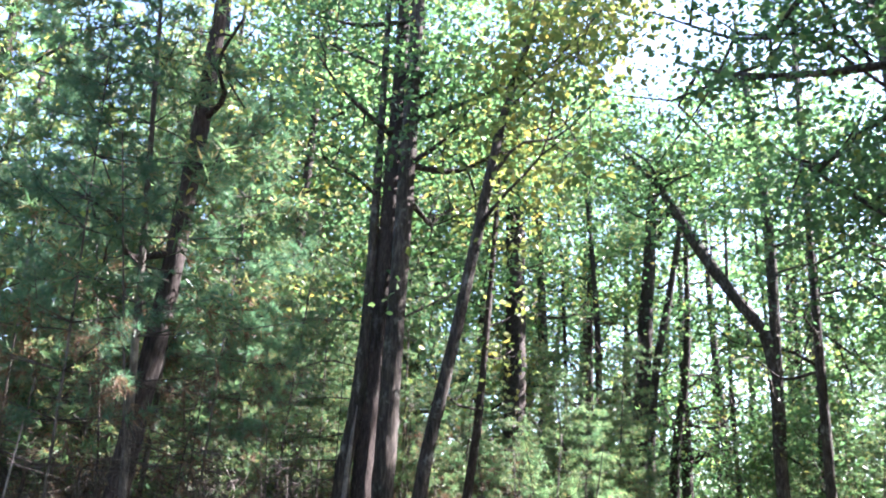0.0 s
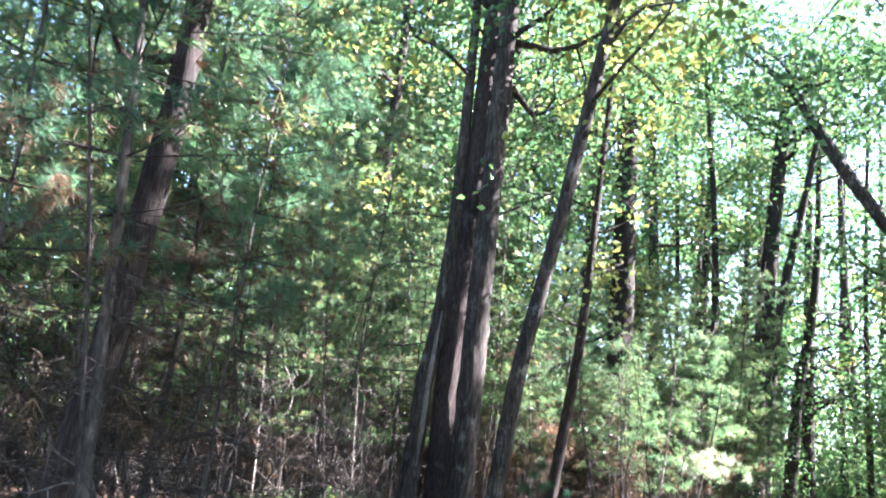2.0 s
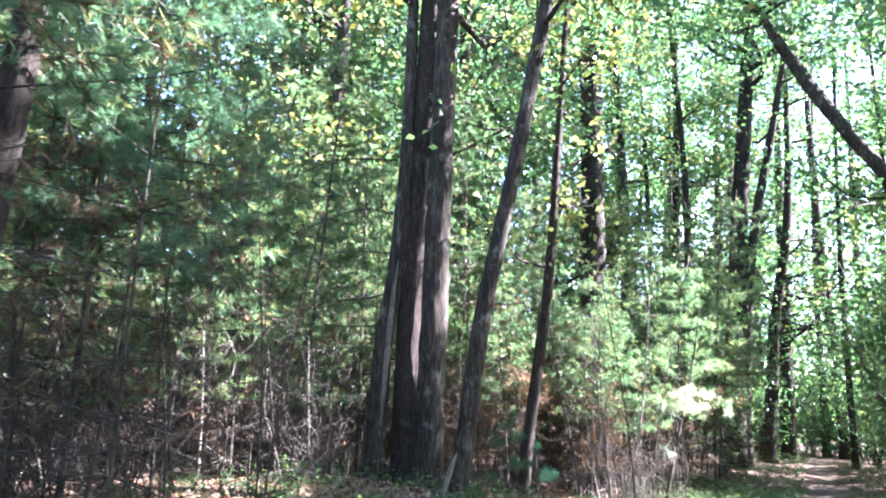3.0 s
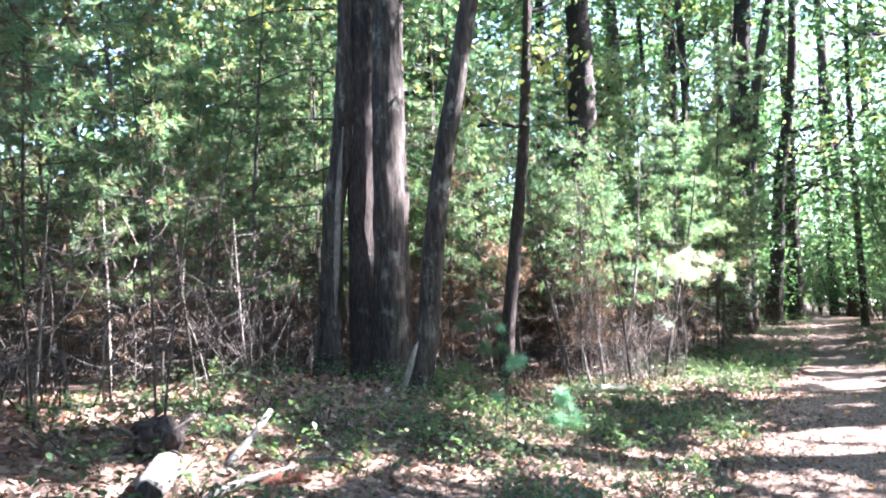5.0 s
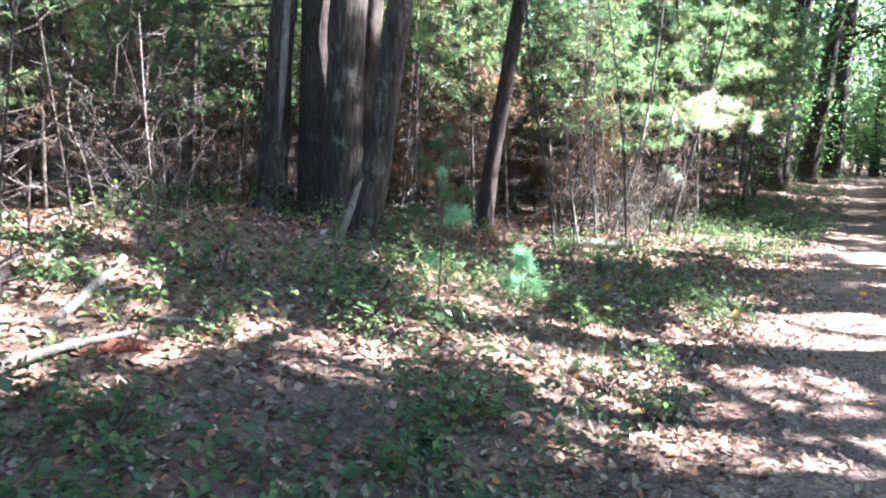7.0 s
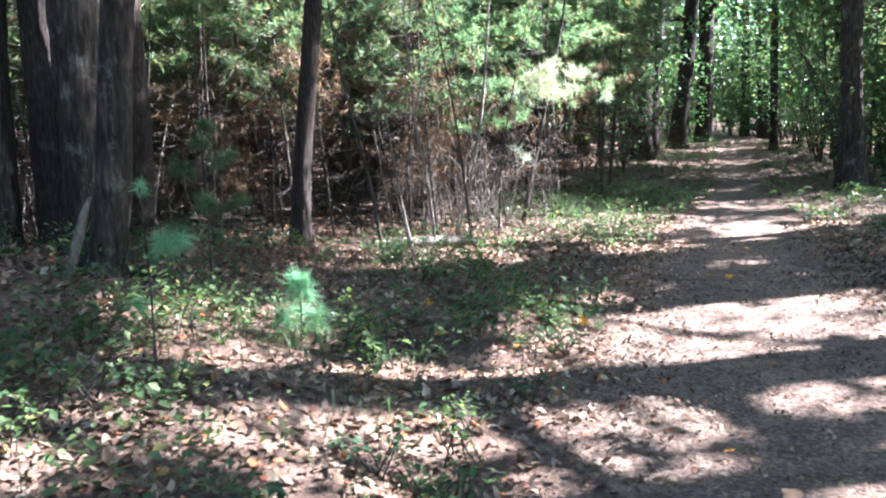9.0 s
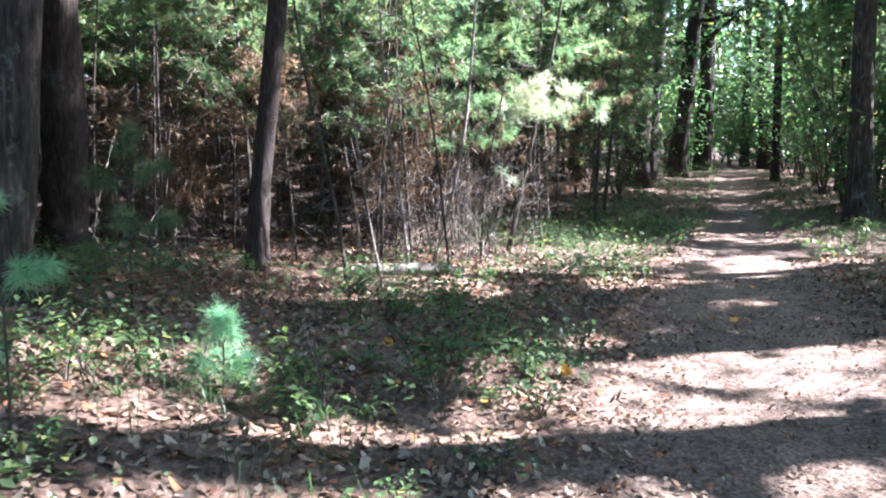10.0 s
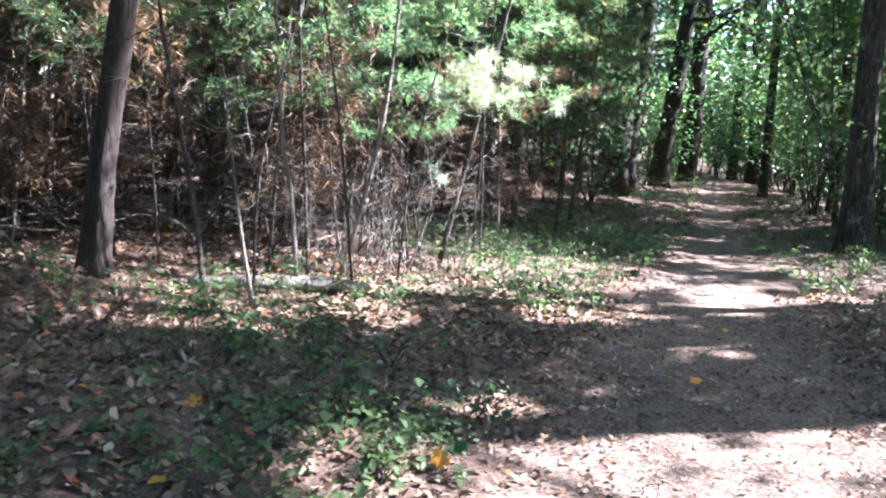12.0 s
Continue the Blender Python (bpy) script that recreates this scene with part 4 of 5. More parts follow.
def far_woods():
    n = 3800
    a = g_w.uniform(0, 2 * math.pi, n)
    r = g_w.uniform(44, 70, n)
    c = np.stack([r * np.sin(a), r * np.cos(a) + 6, g_w.uniform(0.1, 25, n) * g_w.uniform(0.3, 1, n)], 1)
    c = np.repeat(c, 26, 0) + g_w.normal(0, 1, (n * 26, 3)) * [1.3, 1.3, 0.8]
    n = 4300
    a = g_w.uniform(-1.5, 0.35, n)
    r = g_w.uniform(29, 46, n)
    q = np.stack([r * np.sin(a), r * np.cos(a), 1 + np.where(a > -0.15, 17, 25) * g_w.uniform(0, 1, n) ** 1.2], 1)
    c = np.vstack([c, np.repeat(q, 14, 0) + g_w.normal(0, 1, (n * 14, 3)) * [0.9, 0.9, 0.32]])
    tagged(new("far_woods", leaf_cloud(c, np.where(np.hypot(c[:, 0], c[:, 1] - 3) < 42, 0.3, 0.56), M_LEAF, "far_woods", g=g_w)), "distant sunlit green woods closing off the view", "woods", kind="stuff")


far_woods()


def scatter(n, x0, x1, y0, y1, g):
    return np.stack([g.uniform(x0, x1, n), g.uniform(y0, y1, n)], 1)


def litter():
    p = np.vstack([scatter(68000, -6.0, 2.4, -3, 7.5, g_w), scatter(12000, -1.2, 2.2, -1, 9, g_w), scatter(30000, -11, 5, -8, 22, g_w)])
    off = np.abs(p[:, 0] - trail_x(p[:, 1])) / trail_half(p[:, 1])
    drift = 0.5 + 0.5 * np.sin(p[:, 0] * 3.1 + 1.3 * np.sin(p[:, 1] * 2.3)) * np.sin(p[:, 1] * 2.7 + p[:, 0])
    p = p[g_w.uniform(0, 1, len(p)) < np.clip(0.38 + 0.8 * (off - 0.4), 0.38, 1) * (0.35 + 0.65 * drift)]
    off = np.abs(p[:, 0] - trail_x(p[:, 1])) / trail_half(p[:, 1])
    z = land(p[:, 0], p[:, 1]) + bumps(p[:, 0], p[:, 1]) * np.clip(off, 0.35, 1) - 0.05 * np.clip(1.2 - off, 0, 0.6) + 0.012
    c = np.column_stack([p, z])
    size = (0.026 + 0.025 * np.clip(off - 0.4, 0, 1)) * g_w.uniform(0.5, 1.35, len(p))
    tagged(new("leaf_litter", curled_leaves(c, size, M_LITTER, "leaf_litter", g_w)), "brown fallen leaves strewn over the forest floor", "leaf litter", kind="stuff")


litter()


def low_plants():
    p = np.vstack([scatter(1500, -4.5, -1.0, -3, 4, g_w), scatter(1500, -5.2, -1.7, -2.7, 2.2, g_w), scatter(1500, -3.2, -0.6, 3, 12, g_w), scatter(1100, 0.5, 3.6, 7, 22, g_w), scatter(600, -9, -3, -6, 10, g_w), scatter(1200, -2.8, -0.4, 10, 26, g_w)])
    off = np.abs(p[:, 0] - trail_x(p[:, 1])) / trail_half(p[:, 1])
    patch = np.sin(p[:, 0] * 2.1 + 1) * np.sin(p[:, 1] * 1.6) + g_w.normal(0, 0.5, len(p))
    # herbs left out where a sun patch falls on the litter
    bare = np.hypot((p[:, 0] + 2.1) / 0.75, (p[:, 1] - 0.95) / 0.5) < 1
    bare |= (p[:, 0] < -3.2) & (p[:, 1] < 0.3) & (g_w.uniform(0, 1, len(p)) < 0.72)
    p = p[(off > 1.05) & ~bare & (patch > np.where(p[:, 1] > 7, -0.35, np.where(p[:, 0] < -1.7, 0.15, 0.35)))]
    k = 12
    z = land(p[:, 0], p[:, 1])
    h = g_w.uniform(0.06, 0.3, len(p))
    c = np.repeat(np.column_stack([p, z]), k, 0)
    hh = np.repeat(h, k)
    c += np.column_stack([g_w.normal(0, 0.32, len(c)) * hh, g_w.normal(0, 0.32, len(c)) * hh, hh * g_w.uniform(0.35, 1, len(c))])
    tagged(new("low_plants", leaf_cloud(c, np.repeat(0.022 + 0.05 * g_w.uniform(0, 1, len(p)) ** 2.5, k), M_PLANT, "low_plants", 0.7, g_w)), "low green herbs and creeping shrubs on the forest floor", "undergrowth", kind="stuff")


low_plants()


# ---- knee-high bilberry bushes and dry bracken ----
def bilberry(height, seed, leaves):
    """A low bush: arching twigs that carry two rows of small level leaves."""
    g = np.random.default_rng(seed)
    ob = thing("bilberry_bush", (0, 0, 0), "low bilberry bush with sprays of small green leaves", "bush", "bilberry bushes")
    c = []
    for k in range(6):
        az = g.uniform(0, 6.28)
        out = height * g.uniform(0.4, 1.0)
        lp = limb_path((g.normal(0, 0.03), g.normal(0, 0.03), -0.02), (out * math.cos(az), out * math.sin(az), height * g.uniform(0.6, 1.0)), -0.18, 8, g)
        part("twig", tube_mesh("twig", [tube(lp, (0.004, 0.0025, 0.0012), 4)], M_YOUNG), ob)
        for q in range(3, 8):
            for m in (-0.022, 0.022):
                c.append(lp[q] + [m * -math.sin(az), m * math.cos(az), 0] + g.normal(0, 0.014, 3))
    part("leaves", leaf_cloud(np.array(c), 0.034, leaves, "leaves", 0.75, g), ob, kind="stuff")
    return ob


M_HERB = leaf_material("bilberry_leaves", [(0.0, (0.05, 0.098, 0.048)), (0.6, (0.088, 0.15, 0.068)), (0.92, (0.15, 0.19, 0.08)), (1.0, (0.30, 0.22, 0.08))], (1.4, 1.6, 1.1), 0.4, 0.45)
HERBS = [bilberry(0.19, 701, M_HERB), bilberry(0.25, 702, M_HERB), bilberry(0.15, 703, M_PLANT)]
g_h = np.random.default_rng(73)
spots = [(-2.63, 1.44), (-2.78, 1.22), (-2.72, 0.9), (-1.84, 1.62), (-2.55, -0.2), (-2.6, 0.0), (-0.96, 0.25), (-2.85, 1.35), (-2.35, 0.6), (-2.1, 1.85), (-2.6, 1.85), (-3.2, -1.3), (-2.9, -1.0), (-3.3, -2.0), (-3.9, -2.1), (-4.2, -1.1), (-4.4, -0.6), (-1.5, 3.3), (-1.65, 3.0), (-2.0, 4.3), (-2.05, 4.1)]
while len(spots) < 118:
    x, y = g_h.uniform(-5.2, -0.9), g_h.uniform(-3, 4.4)
    if len(spots) > 92:
        x, y = g_h.uniform(-2.6, -0.9), g_h.uniform(6.6, 12)
    # no bushes on the litter where the sun patch falls
    sunlit_litter = math.hypot((x + 2.1) / 0.75, (y - 0.95) / 0.4) < 1
    if abs(x - float(trail_x(y))) > 1.1 * float(trail_half(y)) and math.hypot(x + 4.4, y - 2.3) > 0.6 and not sunlit_litter:
        spots.append((x, y))
used = set()
for k, (x, y) in enumerate(spots):
    i = k % 2 if k < 22 else int(g_h.choice([0, 1, 2, 2]))
    put(HERBS[i], x, y, g_h.uniform(0, 360), g_h.uniform(0.75, 1.25), first=i not in used)
    used.add(i)


def bracken(seed):
    """A withered fern: drooping brown fronds with rows of leaflets."""
    g = np.random.default_rng(seed)
    ob = thing("withered_fern", (0, 0, 0), "withered rust-brown fern on the shaded litter", "fern", "withered ferns")
    for k in range(5):
        az = k * 1.3 + g.normal(0, 0.25)
        ln = g.uniform(0.28, 0.42)
        lp = limb_path((0, 0, 0), (ln * math.cos(az), ln * math.sin(az), g.uniform(0.08, 0.2)), -0.35, 12, g)
        side = np.array([-math.sin(az), math.cos(az), 0])
        v, f = [], []
        for u in np.linspace(2, 10.9, 24):
            q, e = int(u), u - int(u)
            p = lp[q] * (1 - e) + lp[q + 1] * e
            d = (lp[q + 1] - lp[q]) * 0.16
            w = 0.075 * (1 - u / 12.5) * g.uniform(0.7, 1.15)
            for sg in (1, -1):
                tip = p + side * sg * w + [0.03 * math.cos(az), 0.03 * math.sin(az), -0.03 + g.normal(0, 0.015)]
                n0 = len(v)
                v += [p - d, p + d, tip]
                f.append((n0, n0 + 1, n0 + 2))
        stalk = part("stalk", tube_mesh("stalk", [tube(lp, (0.003, 0.0012), 4)], M_DEAD), ob)
        part("frond", mesh_of("frond", np.array(v), np.array(f), M_RUST), stalk, "rust-brown frond")
    return ob


M_RUST = leaf_material("withered_fronds", [(0.0, (0.09, 0.05, 0.036)), (0.6, (0.16, 0.09, 0.064)), (1.0, (0.24, 0.145, 0.10))], (1.2, 1.0, 0.85), 0.6, 0.35)
FERNS = [bracken(711), bracken(712)]
for k, (x, y) in enumerate([(-3.63, 2.75), (-3.53, 3.4), (-3.29, 3.7), (-3.35, 3.05), (-3.75, 3.3), (-3.0, 3.55)]):
    put(FERNS[k % 2], x, y, g_h.uniform(0, 360), g_h.uniform(0.6, 0.95), first=k < 2)


# ---- leafy shrubs under the trees ----
def shrub(height, seed, leaves):
    g = np.random.default_rng(seed)
    ob = thing("leafy_shrub", (0, 0, 0), "sunlit understory shrub with small green leaves", "shrub", "understory shrubs")
    cs = []
    for k in range(7):
        az = g.uniform(0, 6.28)
        out = g.uniform(0.25, 0.75) * height * 0.5
        end = np.array([out * math.cos(az), out * math.sin(az), height * g.uniform(0.65, 1.05)])
        lp = limb_path((g.normal(0, 0.05), g.normal(0, 0.05), -0.05), end, -0.06, 9, g)
        part("stem", tube_mesh("stem", [tube(lp[::2], (0.016, 0.01, 0.004), 4)] + [tube(np.array([lp[q], lp[q] + unit(1, g)[0] * 0.45]), (0.006, 0.002), 3) for q in (3, 4, 5, 6, 7)], M_YOUNG), ob)
        cs += [lp[q] + g.normal(0, 0.32, 3) * [1, 1, 0.6] for q in g.integers(2, 9, 13)]
    c = np.repeat(np.array(cs), 13, 0) + g.normal(0, 1, (len(cs) * 13, 3)) * [0.22, 0.22, 0.07]
    part("leaves", leaf_cloud(c[c[:, 2] > 0.1], 0.1, leaves, "leaves", 0.6, g), ob, kind="stuff")
    return ob


SHRUBS = [shrub(2.6, 401, M_LEAF), shrub(3.6, 402, M_LEAF), shrub(4.6, 403, M_LEAF), shrub(2.0, 404, M_YELLOW)]
g_s = np.random.default_rng(44)
spots = [(2.5, 14.0), (1.9, 15.4), (1.7, 19.8), (1.5, 23.5), (2.6, 24.5), (-1.9, 23.8), (-2.4, 20.0), (-2.2, 15.2), (-3.4, 15.6), (-3.7, 20.4), (-2.9, 26), (1.2, 31), (-0.5, 33.5), (0.9, 36), (-2, 35), (2.6, 29), (0.3, 28.8), (1.3, 28.2), (-0.9, 29), (0.6, 31), (2.2, 27), (-0.2, 32), (1.2, 34), (-1.4, 33), (2.6, 31.5), (0.2, 35.5), (1.9, 25.6), (-1.9, 26), (1.6, 21.5), (3.4, 16.2), (3.0, 22.4), (3.6, 25), (1.75, 17.6), (2.0, 13.6), (1.3, 25.2), (-2.3, 16.9), (-0.2, 29.6), (0.7, 29.6), (-1.3, 27.2), (0.2, 31.4)]
while len(spots) < 126:
    x, y = g_s.uniform(-24, 14), g_s.uniform(-8, 42)
    if abs(x - float(trail_x(y))) > 2.2 and (y > 13 or x < -7.5):
        spots.append((x, y))
used = set()
for k, (x, y) in enumerate(spots):
    i = int(g_s.choice([0, 1, 1, 2, 2, 3] if k % 6 == 0 and x < -5 else [0, 1, 2]))
    put(SHRUBS[i], x, y, g_s.uniform(0, 360), g_s.uniform(0.8, 1.25), first=i not in used)
    used.add(i)


# ---- fallen wood ----
def loose(name, tubes, material, label, category, group=""):
    """A fallen piece, its origin at its lowest end."""
    at = np.array(tubes[0][0][0])
    me = tube_mesh(name, [(v - at, q, c) for v, q, c in tubes], material)
    ob = new(name, me)
    ob.location = at
    return tagged(ob, label, category, group)


def sawn_log():
    a, b = np.array([-3.37, -2.28, 0.53]), np.array([-3.62, -1.86, 0.58])
    at = a.copy()
    ob = thing("sawn_log", at, "short pale sawn log lying in a patch of sun", "log")
    part("bark", tube_mesh("bark", [tube(smooth_path([a - at, (a + b) / 2 - at + [0.02, 0, 0.02], b - at], 14), (0.074, 0.08, 0.07), 20, 0.05, 0, 5)], M_CUT), ob)
    d = (b - a) / np.linalg.norm(b - a)
    part("cut_end", tube_mesh("cut_end", [tube(np.array([-d * 0.006, d * 0.01]), (0.064, 0.064), 20)], M_PINE), ob, "dark weathered cut face")


sawn_log()
loose("log_slab", [tube(smooth_path([(-3.56, -2.7, 0.49), (-3.43, -2.57, 0.51), (-3.28, -2.43, 0.47)], 10), (0.035, 0.062, 0.035), 12, 0.08, 0, 3)], M_SUNLIT_MOSS, "green mossy slab of wood beside the log", "log")


def root_plate():
    g = np.random.default_rng(61)
    at = np.array(g3(-3.95, -1.62, -0.06))
    ob = thing("root_plate", at, "dark upturned root plate with pale snapped roots", "root plate")
    for k in range(16):
        d = unit(1, g)[0] * [1, 1, 0.7]
        c = np.array([0.03, 0.02, 0.15]) + d * 0.09
        part("clod", tube_mesh("clod", [tube(smooth_path([c - d * 0.06, c, c + d * g.uniform(0.04, 0.11)], 7), (0.03, g.uniform(0.06, 0.1), 0.02), 11, 0.2, 0, 30 + k)], M_PINE), ob, "dark clod of earth and rotten wood")
    for k in range(18):
        az = g.uniform(0, 6.28)
        end = np.array([0.28 * math.cos(az), 0.28 * math.sin(az), g.uniform(-0.1, 0.32)])
        part("root", tube_mesh("root", [tube(limb_path((0.03, 0.02, 0.16), end, 0.05, 7, g), (0.02, 0.011, 0.004), 7, 0.05, 0, k)], M_DEAD if k % 2 else M_PINE), ob)


root_plate()
loose("broken_branch", [tube(smooth_path([(-3.5, -1.5, 0.50), (-3.52, -1.25, 0.62), (-3.54, -1.0, 0.76)], 9), (0.026, 0.024, 0.018), 9, 0.05, 0, 2), tube(np.array([(-3.52, -1.25, 0.62), (-3.4, -1.1, 0.64)]), (0.009, 0.004), 5)], M_DEAD, "pale broken branch propped on the ground", "branch", "fallen branches")
loose("rotten_log", [tube(smooth_path([(-3.22, -1.62, 0.42), (-3.17, -1.47, 0.44), (-3.1, -1.32, 0.42)], 12), (0.03, 0.052, 0.03), 14, 0.16, 0, 9)], M_ROT, "crumbling red-brown rotten log", "log")
loose("fallen_branch", [tube(smooth_path([(-3.16, -2.2, 0.44), (-3.22, -1.9, 0.47), (-3.2, -1.6, 0.48), (-3.1, -1.35, 0.5)], 10), (0.03, 0.028, 0.02, 0.01), 8, 0.06, 0, 4), tube(np.array([(-3.2, -1.8, 0.47), (-3.38, -1.55, 0.5)]), (0.012, 0.004), 5)], M_DEAD, "bare fallen branch lying across the litter", "branch", "fallen branches")
loose("fallen_branch", [tube(smooth_path([(-3.35, -1.1, 0.47), (-3.15, -0.95, 0.47), (-2.95, -0.85, 0.42)], 8), (0.012, 0.012, 0.006), 7)], M_DEAD, "thin pale fallen branch on the bank", "branch", "fallen branches")
loose("fallen_log", [tube(smooth_path([(-3.45, 5.0, 0.2), (-3.06, 5.34, 0.2), (-2.75, 5.62, 0.19), (-2.45, 5.85, 0.15)], 14), (0.05, 0.06, 0.055, 0.035), 12, 0.06, 0, 6)], M_DEAD, "long pale fallen log among thin saplings", "log")
loose("broken_stub", [tube(smooth_path([(-3.86, 1.5, 0.5), (-3.8, 1.56, 0.75), (-3.75, 1.6, 0.95), (-3.72, 1.63, 1.05)], 10), (0.03, 0.032, 0.025, 0.008), 9, 0.08, 0, 7)], M_DEAD, "pale barkless broken stub leaning at the trunks", "stick")
g_d = np.random.default_rng(71)
for k in range(26):
    x, y = g_d.uniform(-6.6, -4.5), g_d.uniform(-3.4, 7.2)
    if k % 3 == 0:
        x, y = g_d.uniform(-5.0, -2.9), g_d.uniform(4.9, 7.6)
    z = ground_z(x, y) + 0.03
    az, ln = g_d.uniform(0, 6.28), g_d.uniform(0.5, 1.3)
    e = (x + ln * math.cos(az), y + ln * math.sin(az))
    ez = ground_z(*e) + g_d.uniform(0.02, 0.4)
    p = limb_path((x, y, z), (*e, ez), -0.1, 8, g_d)
    loose("fallen_branch", [tube(p, (0.011, 0.008, 0.003), 6)] + [tube(np.array([p[q], p[q] + unit(1, g_d)[0] * 0.2 + [0, 0, 0.08]]), (0.004, 0.002), 4) for q in (3, 5)], M_DEAD if k % 4 == 0 else M_TWIG, "thin bare fallen branch in the brush", "branch", "fallen branches")


# ---- seedlings, single leaves and blades by the trail ----
def seedling(name, x, y, height, brushes, label, seed, stem_tip=(0, 0), needles=None):
    g = np.random.default_rng(seed)
    ob = thing(name, g3(x, y), label, "pine seedling")
    stem = smooth_path([(0, 0, -0.03), (stem_tip[0] * 0.5 + 0.012, stem_tip[1] * 0.5, height * 0.5), (*stem_tip, height)], 8)
    part("stem", tube_mesh("stem", [tube(stem, (0.007, 0.005, 0.003), 6)], M_YOUNG), ob)
    for z, out, n, rad, az in brushes:
        az = math.radians(az)
        p0 = np.array([np.interp(z, stem[:, 2], stem[:, i]) for i in range(3)])
        end = p0 + [out * math.cos(az), out * math.sin(az), 0.03 - 0.15 * out]
        along = g.uniform(0.25, 1.0, n)[:, None]
        cs = p0 + (end - p0) * along + g.normal(0, rad * 0.22, (n, 3))
        d = np.tile([0.45 * math.cos(az), 0.45 * math.sin(az), 0.15 if out else 0.6], (n, 1)) + g.normal(0, 0.35, (n, 3))
        v, f = tufts(cs, d, rad, 0.0019, 46, g)
        v = np.asarray(v, float)
        v[:, 2] -= 1.6 * np.clip(np.linalg.norm(v[:, :2] - end[:2], axis=1), 0, 0.2) ** 2
        br = part("brush", mesh_of("brush", v, f, needles or M_LIT_SEEDLING), ob, "soft blue-green needle brush")
        if out:
            part("twig", tube_mesh("twig", [tube(np.array([p0, end]), (0.003, 0.002), 4)], M_YOUNG), br)


seedling("pine_seedling", -2.38, 1.72, 0.31, [(0.30, 0.0, 7, 0.12, 0), (0.28, 0.06, 5, 0.115, 150), (0.27, 0.06, 4, 0.11, 330), (0.13, 0.14, 6, 0.11, 20), (0.12, 0.17, 6, 0.11, 250), (0.09, 0.18, 5, 0.105, 330), (0.10, 0.14, 5, 0.10, 130)], "bright pine seedling in a patch of sun", 81)
seedling("pine_seedling", -2.49, 0.55, 0.95, [(0.70, 0.15, 16, 0.09, 60), (0.93, 0.03, 5, 0.06, 120), (0.42, 0.12, 5, 0.07, 200)], "slender pine seedling with one bright brush", 82)
seedling("pine_seedling", -3.36, 2.3, 1.1, [(1.05, 0.03, 10, 0.1, 40), (0.95, 0.12, 10, 0.1, 140), (0.8, 0.22, 14, 0.1, 190), (0.85, 0.25, 14, 0.1, 80), (0.6, 0.27, 12, 0.1, 300), (0.55, 0.25, 10, 0.1, 30), (0.4, 0.25, 9, 0.09, 230)], "young pine seedling in front of the trunks", 83, needles=M_NEEDLE)
for x, y, h, lx, ly, r in [(-1.9, 1.83, 0.4, -0.09, 0.0, 0.0042), (-2.95, 1.25, 0.3, 0.16, 0.05, 0.003), (-3.0, 1.2, 0.22, -0.1, 0.02, 0.0028)]:
    p = smooth_path([g3(x, y), (x + lx * 0.4, y, ground_z(x, y) + h * 0.55), (x + lx, y + ly, ground_z(x, y) + h)], 8)
    loose("dry_stalk", [tube(p, (r, r, r * 0.6), 6)], M_DEAD, "pale dry stalk standing in the undergrowth", "stalk", "dry stalks")


def sedge(x, y, seed):
    """A tuft of broad arching blades."""
    g = np.random.default_rng(seed)
    ob = thing("sedge_tuft", g3(x, y), "small tuft of arching green sedge blades", "sedge", "sedge tufts")
    for k in range(9):
        az, ln = g.uniform(0, 6.28), g.uniform(0.14, 0.3)
        t = np.linspace(0, 1, 8)
        p = np.column_stack([ln * t * math.cos(az) * 0.75, ln * t * math.sin(az) * 0.75, ln * (1.25 * t - 1.05 * t**2)])
        w = 0.0045 * (1 - t**2)[:, None] * np.array([-math.sin(az), math.cos(az), 0.0])
        v = np.vstack([p - w, p + w, p - [0, 0, 0.0015]])
        i = np.arange(7)
        f = np.vstack([np.stack([i, i + 1, i + 17, i + 16], 1), np.stack([i + 16, i + 17, i + 9, i + 8], 1)])
        part("blade", mesh_of("blade", v, f, M_HERB), ob)


for k, (x, y) in enumerate([(-1.82, 1.7), (-1.7, 1.85), (-2.32, 1.5), (-1.5, 3.15), (-2.6, 1.25), (-1.0, 0.3)]):
    sedge(x, y, 720 + k)


def lobed_leaf(x, y, dz, size, material, label, tilt, turn):
    """A single fallen maple leaf with five lobes."""
    a = np.linspace(0, 2 * math.pi, 41)[:-1]
    r = 0.5 + 0.32 * np.abs(np.cos(2.5 * a)) ** 0.7 + 0.06 * np.cos(15 * a)
    v = np.column_stack([r * np.cos(a), r * np.sin(a), 0.18 * r**2 * np.cos(3 * a)]) * size
    v = np.vstack([v, [[0, 0, 0]]])
    k = np.arange(40)
    ob = new("fallen_leaf", mesh_of("fallen_leaf", v, np.stack([k, (k + 1) % 40, np.full(40, 40)], -1), material))
    ob.matrix_world = pose(x, y, ground_z(x, y) + dz, tilt, tilt * 0.4, turn)
    tagged(ob, label, "leaf", "bright fallen leaves")


lobed_leaf(-0.98, 3.19, 0.03, 0.055, M_ORANGE, "orange maple leaf standing in sunlit litter", 60, 20)
lobed_leaf(-1.46, 3.41, 0.09, 0.06, M_YELLOW, "yellow maple leaf above the shaded litter", 25, 80)
lobed_leaf(-0.45, -0.25, 0.03, 0.06, M_ORANGE, "orange maple leaf lying on the trail", 15, 140)
for k in range(36):
    x, y = g_d.uniform(-3.0, 1.2), g_d.uniform(-1.0, 6.5)
    lobed_leaf(x, y, 0.025, g_d.uniform(0.03, 0.055), M_ORANGE if k % 3 == 0 else M_LITTER, "curled fallen maple leaf on the litter", g_d.uniform(-35, 35), g_d.uniform(0, 360))


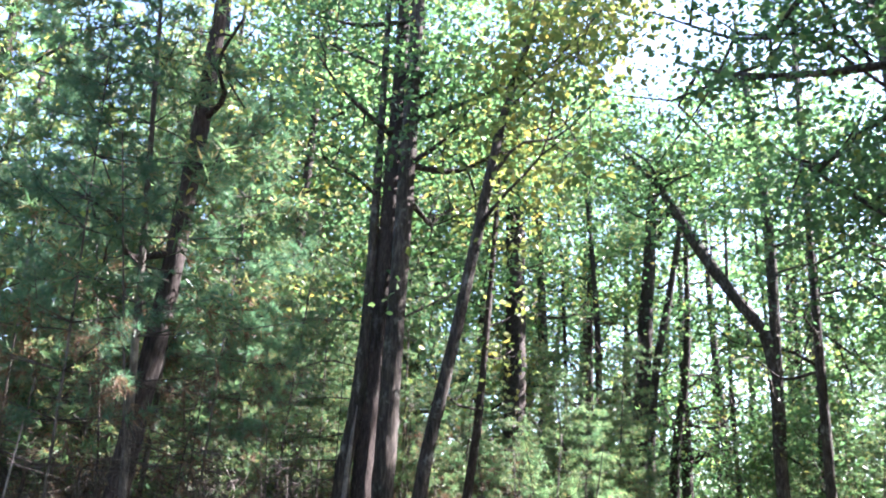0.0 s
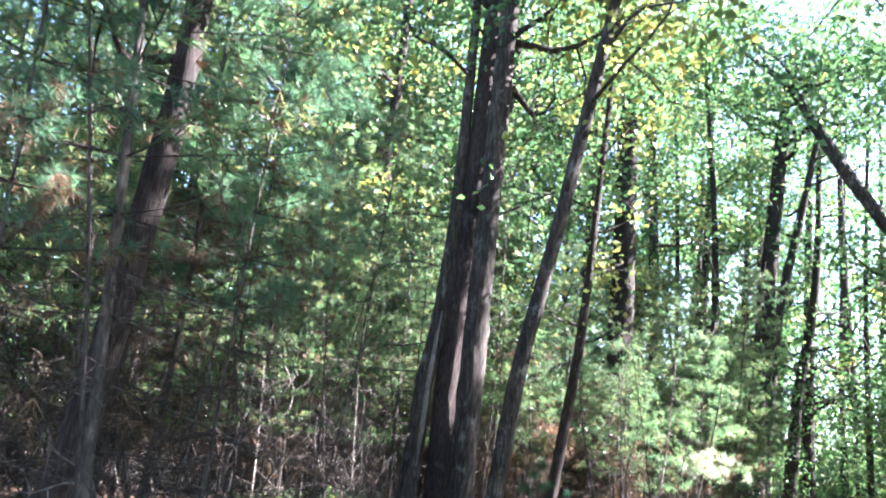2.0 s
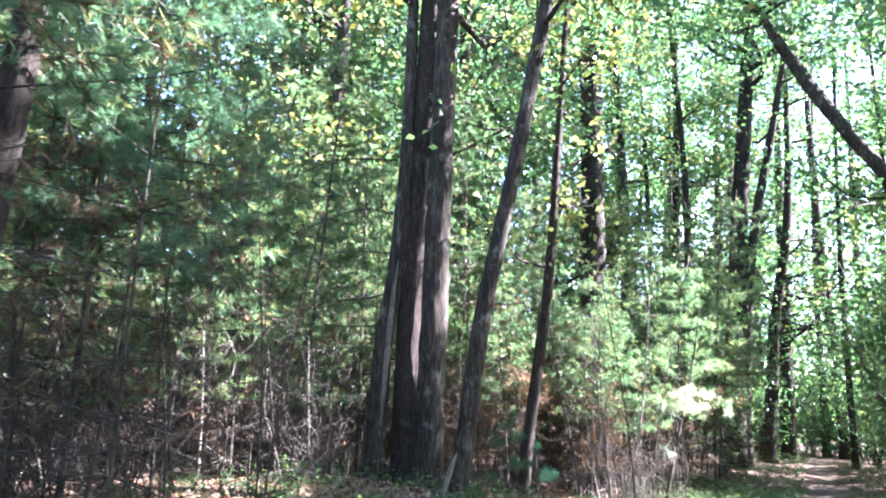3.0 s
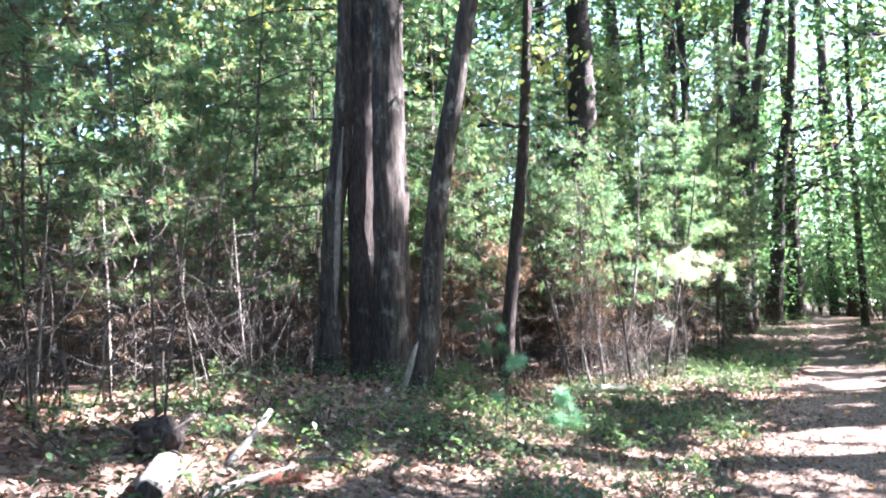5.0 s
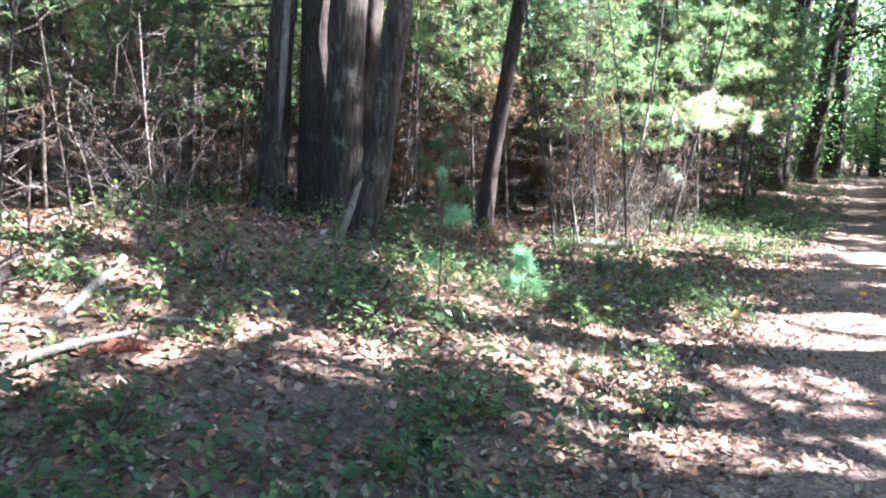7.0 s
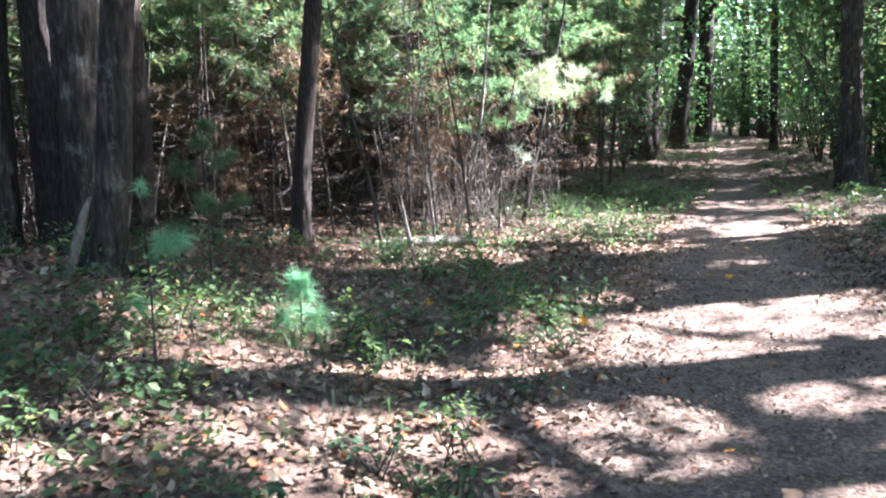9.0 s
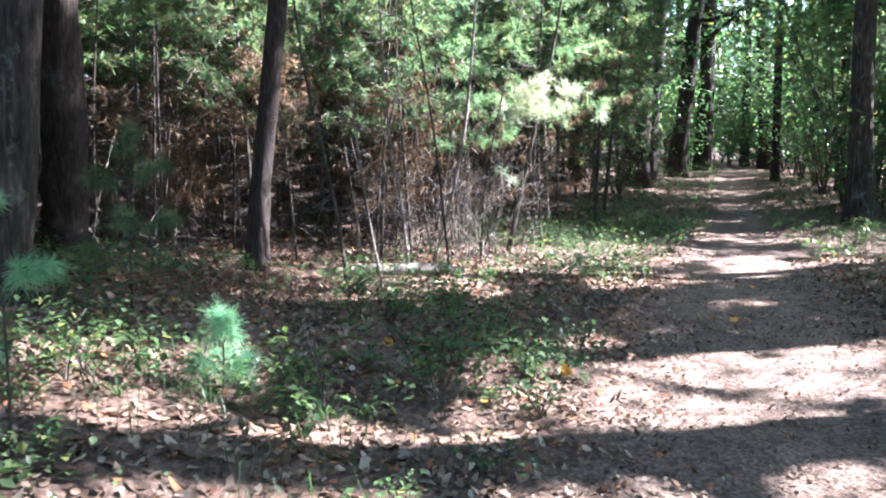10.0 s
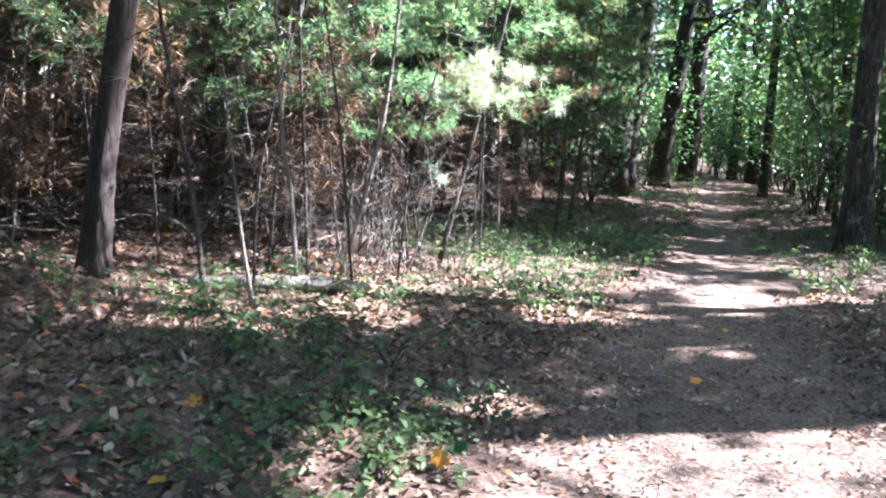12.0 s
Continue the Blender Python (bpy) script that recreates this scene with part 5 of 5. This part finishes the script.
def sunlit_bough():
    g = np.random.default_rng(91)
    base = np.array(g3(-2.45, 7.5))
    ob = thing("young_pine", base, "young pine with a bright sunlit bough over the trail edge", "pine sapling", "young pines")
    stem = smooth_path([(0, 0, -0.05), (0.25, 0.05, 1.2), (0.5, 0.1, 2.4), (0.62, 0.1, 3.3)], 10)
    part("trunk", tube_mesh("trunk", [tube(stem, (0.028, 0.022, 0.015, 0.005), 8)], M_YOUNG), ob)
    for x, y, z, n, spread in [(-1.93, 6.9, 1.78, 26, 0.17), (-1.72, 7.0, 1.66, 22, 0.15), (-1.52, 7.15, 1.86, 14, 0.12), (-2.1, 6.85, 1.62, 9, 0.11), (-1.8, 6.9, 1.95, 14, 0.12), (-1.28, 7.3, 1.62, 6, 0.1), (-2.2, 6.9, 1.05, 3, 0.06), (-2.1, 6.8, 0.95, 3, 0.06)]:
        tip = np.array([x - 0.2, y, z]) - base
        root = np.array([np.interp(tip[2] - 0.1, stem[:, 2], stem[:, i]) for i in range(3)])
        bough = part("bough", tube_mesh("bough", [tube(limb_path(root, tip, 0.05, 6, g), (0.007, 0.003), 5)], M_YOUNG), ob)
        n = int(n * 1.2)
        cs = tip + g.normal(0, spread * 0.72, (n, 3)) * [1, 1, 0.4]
        # the spray's sunlit look comes from its whitish colour
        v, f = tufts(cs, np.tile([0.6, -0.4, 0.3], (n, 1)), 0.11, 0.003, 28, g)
        part("needle_spray", mesh_of("needle_spray", v, f, M_SUNLIT_NEEDLE), bough, "needle spray painted pale for the sunlight on it", kind="stuff")


sunlit_bough()


def grass():
    """Thin arching blades among the herbs."""
    g = np.random.default_rng(95)
    p = np.vstack([scatter(160, -2.9, -1.3, 0.6, 2.2, g), scatter(300, -3.6, -1.1, -2, 4.5, g), scatter(700, -2.4, -0.8, 6.5, 14, g), scatter(400, 0.9, 2.4, 8, 16, g)])
    n = len(p)
    b = np.column_stack([p, land(p[:, 0], p[:, 1])])
    az = g.uniform(0, 6.28, n)
    h = g.uniform(0.06, 0.2, n)
    out = np.column_stack([np.cos(az), np.sin(az), 0 * az])
    side = np.column_stack([-np.sin(az), np.cos(az), 0 * az]) * 0.0022
    mid = b + out * (h * 0.25)[:, None] + np.column_stack([0 * h, 0 * h, h * 0.75])
    tip = b + out * (h * 1.0)[:, None] + np.column_stack([0 * h, 0 * h, h * 0.6])
    v = np.stack([b - side, b + side, mid + side, mid - side, tip], 1).reshape(-1, 3)
    k = np.arange(n)[:, None] * 5
    f = np.vstack([k + [0, 1, 2], k + [0, 2, 3], k + [3, 2, 4]])
    tagged(new("grass_blades", mesh_of("grass_blades", v, f, M_PLANT)), "scattered thin grass blades among low herbs", "grass", kind="stuff")


grass()
